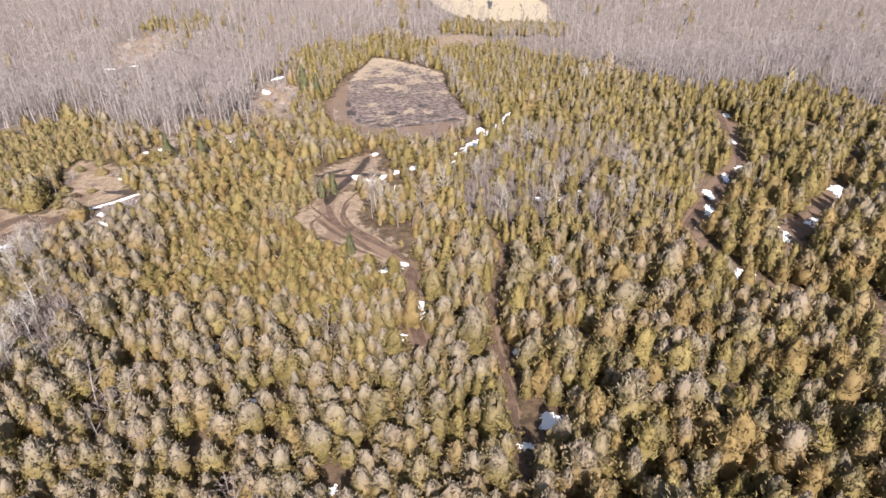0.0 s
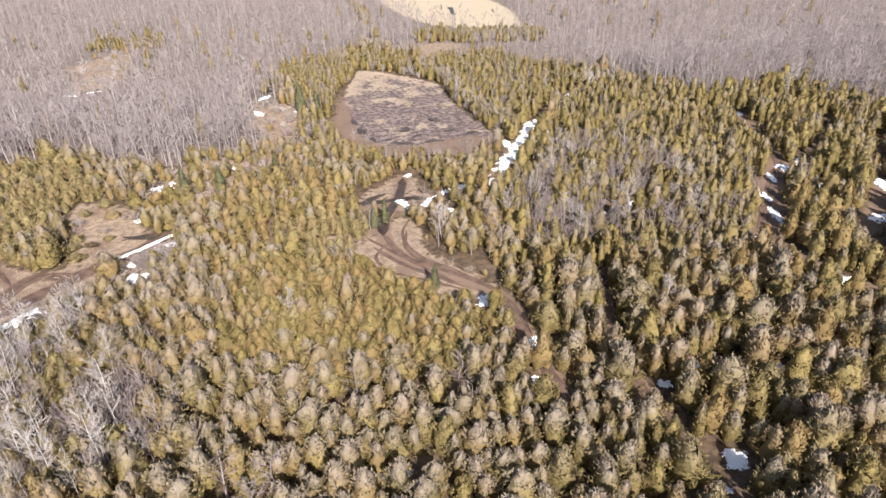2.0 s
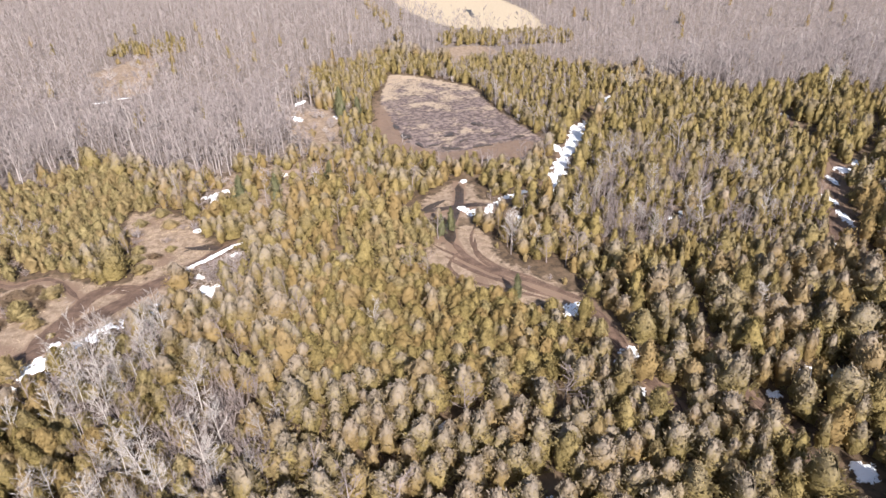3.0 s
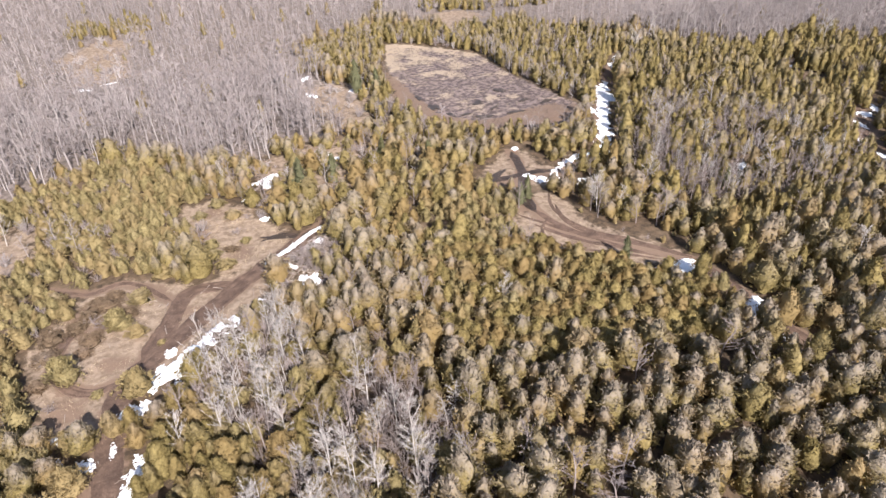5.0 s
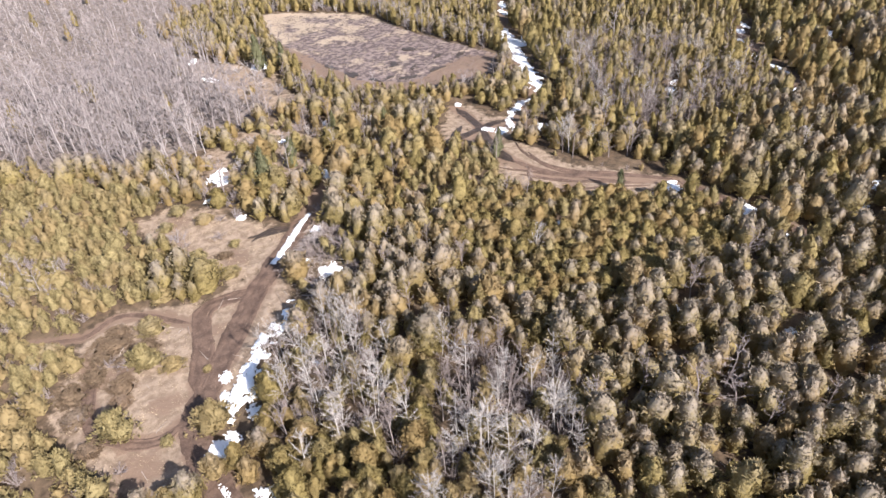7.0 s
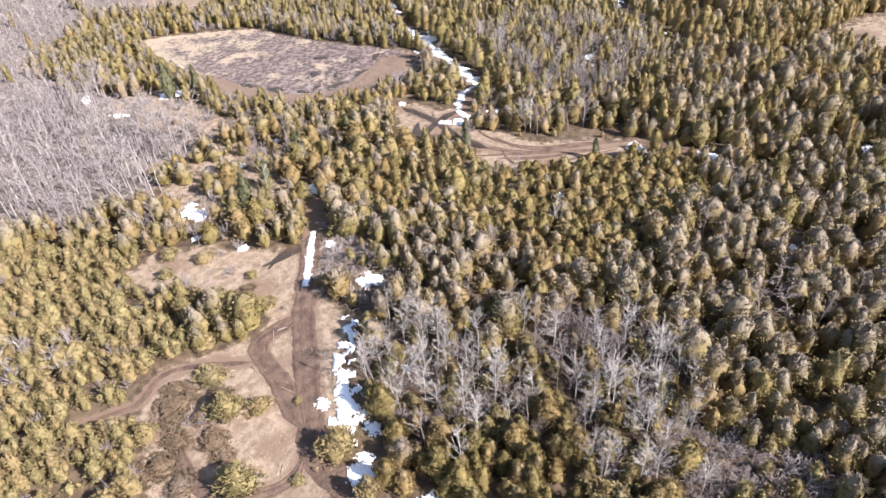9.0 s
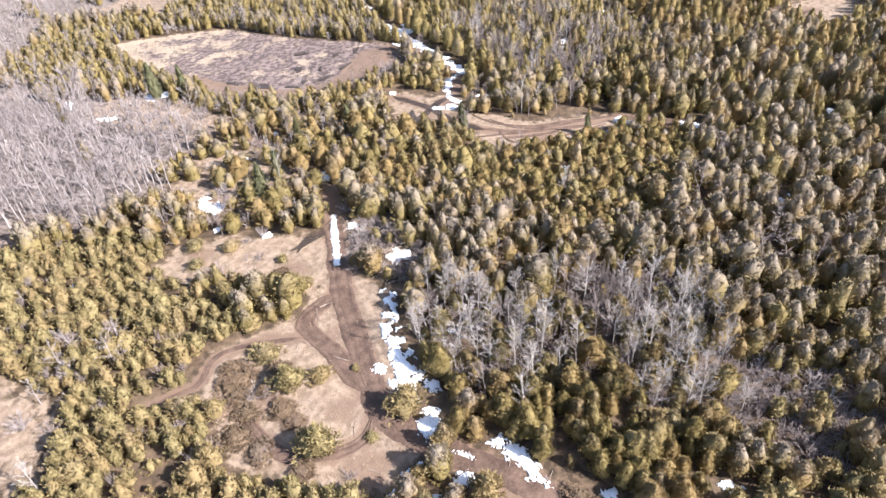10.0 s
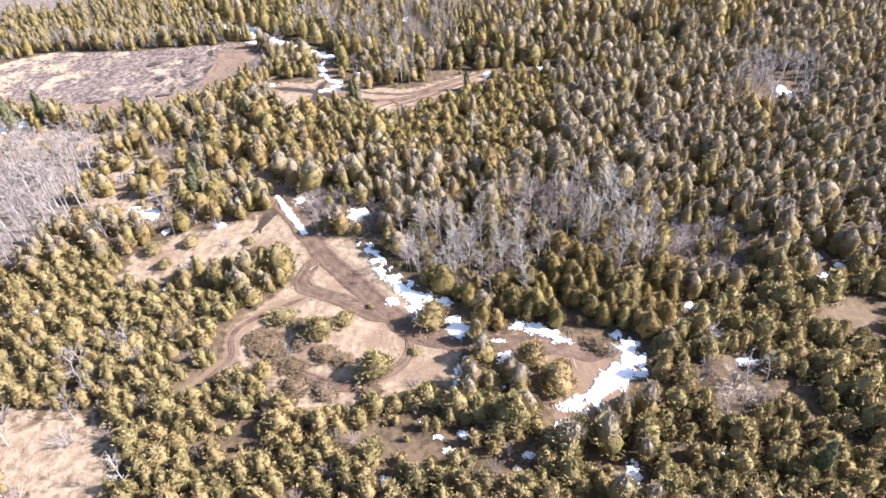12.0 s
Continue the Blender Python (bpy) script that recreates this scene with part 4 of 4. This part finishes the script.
def join(soup, arrays, x, y, sx, sz, grey=1.0, tone=0.0):
    v = planted(arrays, x, y, sx, sz, rng2.uniform(0, 6.28))
    if len(arrays) > 2 and arrays[2] is None:
        shade = np.full(len(v), rng2.uniform(0.0, 0.45))
        shade[:25] = rng2.uniform(0.2, 0.95)
        stuff[soup].put(v, arrays[1], tone=shade)
    elif len(arrays) > 2:
        stuff[soup].put(v, arrays[1], tip=arrays[2], tone=rng2.uniform(tone, 1), grey=grey)
    else:
        stuff[soup].put(v, arrays[1], tone=rng2.uniform())


for x, y, rad, k in taken:
    pick = int(rng2.integers(0, 1000))
    tall = rng2.uniform(0.8, 1.2)
    far = y > 115 or x > 35
    u = rng2.random()
    if k in ("old", "spire", "mid", "young") and u < (0.13 if k == "young" else 0.16 if 0 < x < 45 and 80 < y < 140 else 0.05):
        if k == "young":
            join("brown", BUSHES[pick % 5], x, y, rad * 0.55, rng2.uniform(0.5, 0.8))
        else:
            join("brown", WOODS_BIG[pick % 6], x, y, rad * 0.6, rng2.uniform(0.45, 0.7))
        continue
    if (k in ("edge", "mid", "sparse") and x < -19 and y > 122 or k == "edge") and u < 0.3:
        join("poles" if u < 0.12 else "brown", BUSHES[pick % 5] if pick % 3 else WOODS[pick % 8], x, y, rad * 0.7, rng2.uniform(0.6, 1.0))
        continue
    if k == "sapling":
        if u < 0.3:
            join("brown", TWIGGY[pick % 3], x, y, rad * 1.1, rad * 1.1)
        else:
            join("young", SAPLINGS[pick % 5], x, y, rad, rad * rng2.uniform(0.7, 1.6), 0.3)
        continue
    if k == "thin":
        if u < 0.75:
            join("brown" if u < 0.3 else "poles", BUSHES[pick % 5], x, y, rad * 0.7, rng2.uniform(0.5, 1.0))
        else:
            join("young", YOUNG_NEAR[pick % 8], x, y, rad * 0.7, 0.7, 0.3)
        continue
    if k == "grey":
        join("poles", WOODS_BIG[pick % 6], x, y, rad * 0.7, rng2.uniform(0.45, 0.65))
        continue
    if k == "brown" and x > 0 and u > 0.64:
        k = "spire"
    if k in ("grove", "brown", "shrub"):
        if k == "grove" and u < 0.2 or k == "brown" and u < 0.12:
            join("pale", BIRCHES[pick % 6], x, y, rad * 0.75, rng2.uniform(0.6, 0.95))
            continue
        if k == "brown" and (u < 0.4 or x < 0 and u < 0.7) or k == "grove" and 0.2 < u < 0.5:
            join("brown", BUSHES[pick % 5], x, y, rad * 0.75, rng2.uniform(1.0, 1.6) if k == "brown" else rng2.uniform(0.6, 1.1))
            continue
        if k == "brown" and u < 0.92 or k == "grove" and u < 0.6:
            join("brown", WOODS_BIG[pick % 6], x, y, rad * 0.6, rng2.uniform(0.45, 0.7))
            continue
        if k == "shrub" and u < 0.88:
            join("poles" if u < 0.12 else "brown", BUSHES[pick % 5], x, y, rad * 0.85, rng2.uniform(0.35, 0.7))
            continue
        k = "young" if k == "grove" else "low"
    if k in TALL:
        high = (TALL[k][0] + TALL[k][1] * rad) * rng2.uniform(0.85, 1.15)
    if k == "woods":
        if rng2.random() < 0.02 and y < 300:
            join("far", SPIRE[pick % 8], x, y, 0.8, 0.8, 0.5)
        else:
            join("woods" if rng2.random() < 0.8 else "poles", (WOODS_FAR[pick % 6] if y > 190 else WOODS_BIG[pick % 6] if pick % 10 < 6 else WOODS[pick % 8]), x, y, rad * (0.95 if y < 190 else 0.62), tall * rng2.uniform(0.75, 1.1))
        continue
    if (x, y) in single:
        if k in ("old", "mid", "side"):
            cedar("cedar_tree", (OLD_CROWN if k == "old" else PLAIN_CROWN)[pick % 10], OLD_TRUNK, x, y, rad / 1.6, high / 5.6,
                  "olive green cedar tree with greyish top among dense cedars" if k == "old" else "bushy olive brown cedar near the dirt road", "cedars")
        else:
            cedar("young_cedar", YOUNG_CROWN[pick % 8], YOUNG_TRUNK, x, y, rad / 1.1, high / 2.8, "yellowish green young cedar in a thicket", "young cedars")
    elif k in ("old", "big", "mid", "side", "sparse"):
        join("far" if far else "old", (OLD_NEAR if k in ("old", "side") and not far or k == "big" and x < 45 and y < 80 else OLD_FAR)[pick % 8], x, y, rad / 1.6, high / 5.6, 1.22 if k == "old" else 0.4 if k == "side" else 0.7, 0.35 if k == "big" else 0.0)
    elif k == "low" and u < 0.85:
        join("old", OLD_NEAR[pick % 8], x, y, rad / 1.6, high / 5.6, 0.8 if u < 0.25 else 0.2)
    elif k in ("spire", "edge"):
        join("spire", SPIRE[pick % 8], x, y, rad / 1.2, high / 5.6, 0.55, 0.4)
    else:
        join("young", YOUNG_NEAR[pick % 8], x, y, rad / 1.1, high / 2.8, 0.35)

# grey leafless fringe along the marsh
for x, y in smooth_line([(12, 198), (16, 188), (16, 172), (18, 158), (21, 148)], 1.6):
    join("poles", WOODS[int(rng2.integers(0, 8))], x + rng2.normal(0, 0.8), y + rng2.normal(0, 0.6), 0.8, rng2.uniform(0.5, 0.8))

for key, name, mat, label, cat in (("old", "cedar_forest", CEDAR, "dense olive cedar forest with grey-tipped rounded crowns", "forest"),
                                   ("far", "distant_cedars", CEDAR, "distant olive cedars mixed into grey woods", "forest"),
                                   ("spire", "cedar_spires", CEDAR, "dense golden olive narrow cedars", "forest"),
                                   ("young", "cedar_thicket", YOUNG, "low yellow-green thicket of young cedars", "thicket"),
                                   ("woods", "bare_woods", TWIG, "leafless grey hardwood forest with thin trunks", "forest"),
                                   ("brown", "bare_brush", BROWN_TWIG, "leafless purplish brown brush and saplings", "brush"),
                                   ("poles", "poplar_poles", POLES, "pale grey leafless poplars with thin trunks", "trees"),
                                   ("pale", "pale_birches", BIRCH, "leafless pale birch and poplar trees", "trees")):
    if stuff[key].n:
        tagged(part(name, stuff[key].mesh(name, mat, key in ("old", "far", "spire", "young"))), label, cat, kind="stuff")

# ---- single things in and round the clearings ----


def bare_tree(name, arrays, material, x, y, sx, sz, label, category, group):
    base = tagged(new(name), label, category, group)
    base.matrix_basis = Matrix.Translation((x, y, float(ground_z(x, y)))) @ Matrix.Rotation(rng2.uniform(0, 6.28), 4, "Z") @ Matrix.Diagonal((sx, sx, sz, 1))
    v, t = arrays[0], arrays[1]
    part("trunk", mesh_of("trunk", v[:25], t[:40], material, {"tone": np.full(25, 0.8)}), base)
    part("bare_crown", mesh_of("bare_crown", v[25:], t[40:] - 25, material, {"tone": np.full(len(v) - 25, 0.5)}), base)
    return base


for i, (x, y, s) in enumerate([(-46, 67, 0.95), (-47, 63, 1.1), (-53, 63, 1.1), (-57, 61, 1.0), (-59, 76, 1.1), (-56, 87, 0.85), (-56, 85, 0.85), (-62, 78, 0.9), (-58, 72, 0.9),
                               (-61, 60, 0.85), (-64, 75, 0.9), (-59, 82, 0.85), (-62, 63, 0.9), (-59, 55, 0.7), (-91.7, 128.2, 0.9), (-95.3, 113.3, 0.7), (-47, 70, 0.8), (-53, 66, 1.0), (-55, 65, 1.0), (-51, 62, 1.0),
                               (-68, 75, 0.8), (-57, 89, 0.8), (-60, 84, 0.85), (-63, 82, 0.85)]):
    bare_tree("birch_tree", BIRCHES[i % 6], BIRCH, x, y, s, s, "leafless white-barked birch among dense cedars", "tree", "birches in the grove")
for i, (x, y, s) in enumerate([(-28, 84, 0.7), (-49, 69, 0.8), (-4, 99.5, 1.0), (-3, 102, 0.8), (20, 73, 0.75), (50, 166, 1.1), (59, 170, 1.2), (95, 148, 1.3), (17, 100, 0.8),
                               (35, 149, 0.7), (30, 102, 0.8), (28, 103, 0.7), (-1, 98, 0.7)]):
    bare_tree("birch_tree", BIRCHES[(i + 2) % 6], BIRCH, x, y, s * 1.1, s, "lone leafless white birch rising over cedars", "tree", "lone birches")
for i, (x, y, s) in enumerate([(26, 95, 1.25), (40, 126, 1.3), (22, 120, 1.1), (-76, 55, 0.75), (-80.5, 52, 0.8), (-83, 53, 0.6), (-79, 49.5, 0.6), (-84.4, 55.1, 0.8), (-84.1, 123.9, 0.8), (-80.6, 119.6, 0.7), (-82, 125, 0.7), (-78, 121, 0.65), (-88, 123, 0.6), (-53, 41, 0.8)]):
    bare_tree("bare_tree", WOODS_BIG[i % 6], TWIG, x, y, s, s * 0.75, "leafless grey spreading tree with a dense twiggy crown", "tree", "bare trees")
for i, (x, y, r, h) in enumerate([(-72.3, 86, 1.9, 3.3), (-80, 91.5, 2.0, 3.6), (-74.5, 99.3, 2.0, 3.0), (-72.2, 104.6, 1.9, 1.3), (-72.5, 96.5, 1.4, 1.6), (-68.8, 109.1, 1.7, 1.8), (-74.5, 80.5, 1.3, 3.4),
                                  (-78, 74.5, 1.9, 3.6), (-81, 71.5, 2.1, 4.0), (-86, 76, 2.1, 5.2), (-79, 81, 1.2, 2.2), (-82, 78.5, 1.6, 3.0), (-62, 111.5, 1.3, 1.3), (-60.5, 108, 1.5, 1.4),
                                  (-81, 104, 1.4, 2.2), (-82.5, 107, 1.5, 2.3), (-62, 114.5, 1.2, 1.2), (-58, 122, 1.3, 1.6), (-63, 124, 1.2, 1.5), (-57, 114, 0.9, 0.9), (-60, 127, 1.4, 1.8), (-65, 121, 1.1, 1.2), (-17, 104, 1.2, 2.2), (-20, 106, 1.3, 2.4), (-24, 104, 1.1, 1.8), (-26, 107, 1.0, 1.7), (-29, 105, 1.1, 1.9), (-21, 110, 1.2, 2.0), (-15.5, 107, 1.3, 2.3), (-18.5, 100.5, 1.0, 1.6), (-69.6, 93.9, 0.6, 0.6), (-76.6, 87.4, 0.8, 0.6)]):
    cedar("lone_cedar", YOUNG_CROWN[i % 8], YOUNG_TRUNK, x, y, r / 1.15, h / 2.8, "rounded olive cedar bush standing in a clearing" if h > 1.7 else "low sprawling olive juniper in dry grass", "clearing bushes")
for i, (x, y, s) in enumerate([(-80, 53, 1.1), (-78.5, 55.5, 0.9), (-82, 51, 0.9), (-63, 120, 0.8), (-54, 120, 0.7), (-60, 131, 0.9), (-84, 123, 1.0), (-80, 119, 0.8), (-91, 122, 0.9), (-28, 156, 1.0), (-27, 166, 0.9), (-30, 174, 1.0), (-47, 119, 0.9), (-44, 112, 0.8)]):
    v, t = BUSHES[i % 5]
    ob = part("bare_shrub", mesh_of("bare_shrub", v * s, t, TWIG, {"tone": np.full(len(v), 0.4)}), at=Matrix.Translation((x, y, float(ground_z(x, y)))))
    tagged(ob, "leafless grey shrub with a dense twiggy dome", "shrub", "bare shrubs")
HEATH_CROWN = crown_meshes(YOUNG_SINGLES, "juniper_crown", HEATH, 0.5)
for i, (x, y, r, h) in enumerate([(-76.6, 105.2, 2.2, 0.9), (-75.2, 107, 1.3, 0.7), (-78.4, 103.4, 1.5, 0.8), (-77.8, 97.6, 1.7, 0.9), (-78.6, 95.6, 1.2, 0.8), (-79.8, 101, 1.6, 0.7), (-76.3, 101.3, 1.2, 0.9),
                                  (-73.6, 101.6, 1.4, 1.0), (-82.5, 100, 1.7, 0.9), (-82.8, 96.5, 1.5, 0.9), (-83, 91.5, 1.5, 0.8), (-74.8, 66.7, 1.7, 0.9), (-66.5, 109.6, 1.5, 0.8), (-64, 112.2, 1.5, 0.7), (-59.4, 112.4, 1.2, 0.7)]):
    cedar("juniper_mound", HEATH_CROWN[i % 8], YOUNG_TRUNK, x, y, r / 1.15, h / 2.8, "low reddish brown juniper mound in dry grass", "juniper mounds")
SPRUCE_CROWN = crown_meshes(SPRUCES, "spruce_crown", SPRUCE, 0.3)
for i, (x, y, s) in enumerate([(-46, 126, 0.85), (-30, 131, 0.7), (-23, 125, 0.75), (-24, 172, 1.0), (-20, 168, 0.8), (-12, 108, 0.55), (-14, 106.5, 0.5), (-8, 86, 0.5), (-90, 48, 0.7), (18, 96, 0.6), (-40, 128, 0.7)]):
    cedar("spruce_tree", SPRUCE_CROWN[i % 3], OLD_TRUNK, x, y, s, s, "bluish green spruce tree among olive cedars", "spruces")
for i, (x, y, s) in enumerate([(-76, 65, 0.8), (-76.5, 100.5, 0.75), (-78, 102, 0.7), (-83, 96, 0.7), (-81.5, 87, 0.6), (-63, 118, 0.7), (-58, 117, 0.7), (-56, 121, 0.6)]):
    v, t = BUSHES[i % 5]
    ob = part("low_brush", mesh_of("low_brush", v * np.array([s, s, s * 0.5]), t, BROWN_TWIG, {"tone": np.full(len(v), 0.3)}), at=Matrix.Translation((x, y, float(ground_z(x, y)))))
    tagged(ob, "low reddish brown leafless brush beside the dirt road", "shrub", "low brush")


def scatter(poly, n, seed):
    r = np.random.default_rng(seed)
    p = np.array(poly, float)
    xy = r.uniform(p.min(0), p.max(0), (n * 3, 2))
    return xy[inside(poly, xy[:, 0], xy[:, 1])][:n]


def blades(places, high, wide, seed, per=5):
    """Tufts of dry blades standing at the places."""
    r = np.random.default_rng(seed)
    p = np.repeat(places, per, 0) + r.normal(0, wide, (len(places) * per, 2))
    k = len(p)
    base = np.column_stack([p, ground_z(p[:, 0], p[:, 1]) - 0.02])
    d = r.normal(0, 0.5, (k, 3)) * [1, 1, 0] + [0, 0, 1]
    s = r.normal(0, 1, (k, 3)) * [1, 1, 0]
    s /= np.linalg.norm(s, axis=1)[:, None]
    h = r.uniform(0.5, 1.1, (k, 1)) * high
    v = np.stack([base - s * h * 0.16, base + s * h * 0.16, base + d * h], 1).reshape(-1, 3)
    return v, np.arange(3 * k).reshape(-1, 3), {"tone": np.repeat(r.uniform(0, 1, k), 3)}


dry = Soup()
for i, (poly, n) in enumerate([(ROAD_CLEARING, 700), (NORTH_CLEARING, 700), (RUT_CLEARING, 250), (BUSHY_CLEARING, 200), (PUDDLE_CLEARING, 200), (SLASH, 150), (WEST_OPENING, 300), (MEADOW, 300), (SOUTH_CLEARING, 100), (FAR_OPENING, 300)]):
    xy = scatter(poly, n, 60 + i)
    keep = np.min([line_distance(p, xy[:, 0], xy[:, 1]) - w for p, w in TRACKS], axis=0) > 0
    v, t, a = blades(xy[keep], 0.22, 0.3, 80 + i)
    dry.put(v, t, tone=a["tone"])
tagged(part("dry_grass", dry.mesh("dry_grass", STRAW)), "matted pale straw grass tufts in the clearings", "grass", kind="stuff")
v, t, a = blades(scatter(POND, 1200, 90), 0.38, 0.5, 91, 6)
v[:, 2] -= 0.2
tagged(part("marsh_tussocks", mesh_of("marsh_tussocks", v, t, MARSH, a)), "dead brown and straw tussocks in the marsh", "marsh grass", kind="stuff")
sticks = Soup()
for x, y in np.vstack([scatter(SLASH, 420, 95), scatter(ROAD_CLEARING, 20, 96), scatter(SHRUBS, 80, 97), scatter(PLAZA, 8, 98)]):
    a, ln = rng2.uniform(0, 6.28), rng2.uniform(0.5, 2.2)
    z = float(ground_z(x, y)) + 0.06
    dx, dy = math.cos(a) * ln / 2, math.sin(a) * ln / 2
    v, t = tube([(x - dx, y - dy, z), (x, y, z + rng2.uniform(0, 0.2)), (x + dx, y + dy, z + rng2.uniform(0, 0.3))], [0.035, 0.03, 0.012], 4)
    sticks.put(v, t, tone=rng2.uniform())
tagged(part("fallen_branches", sticks.mesh("fallen_branches", STICKS)), "grey dead branches strewn over rough ground", "branches", kind="stuff")
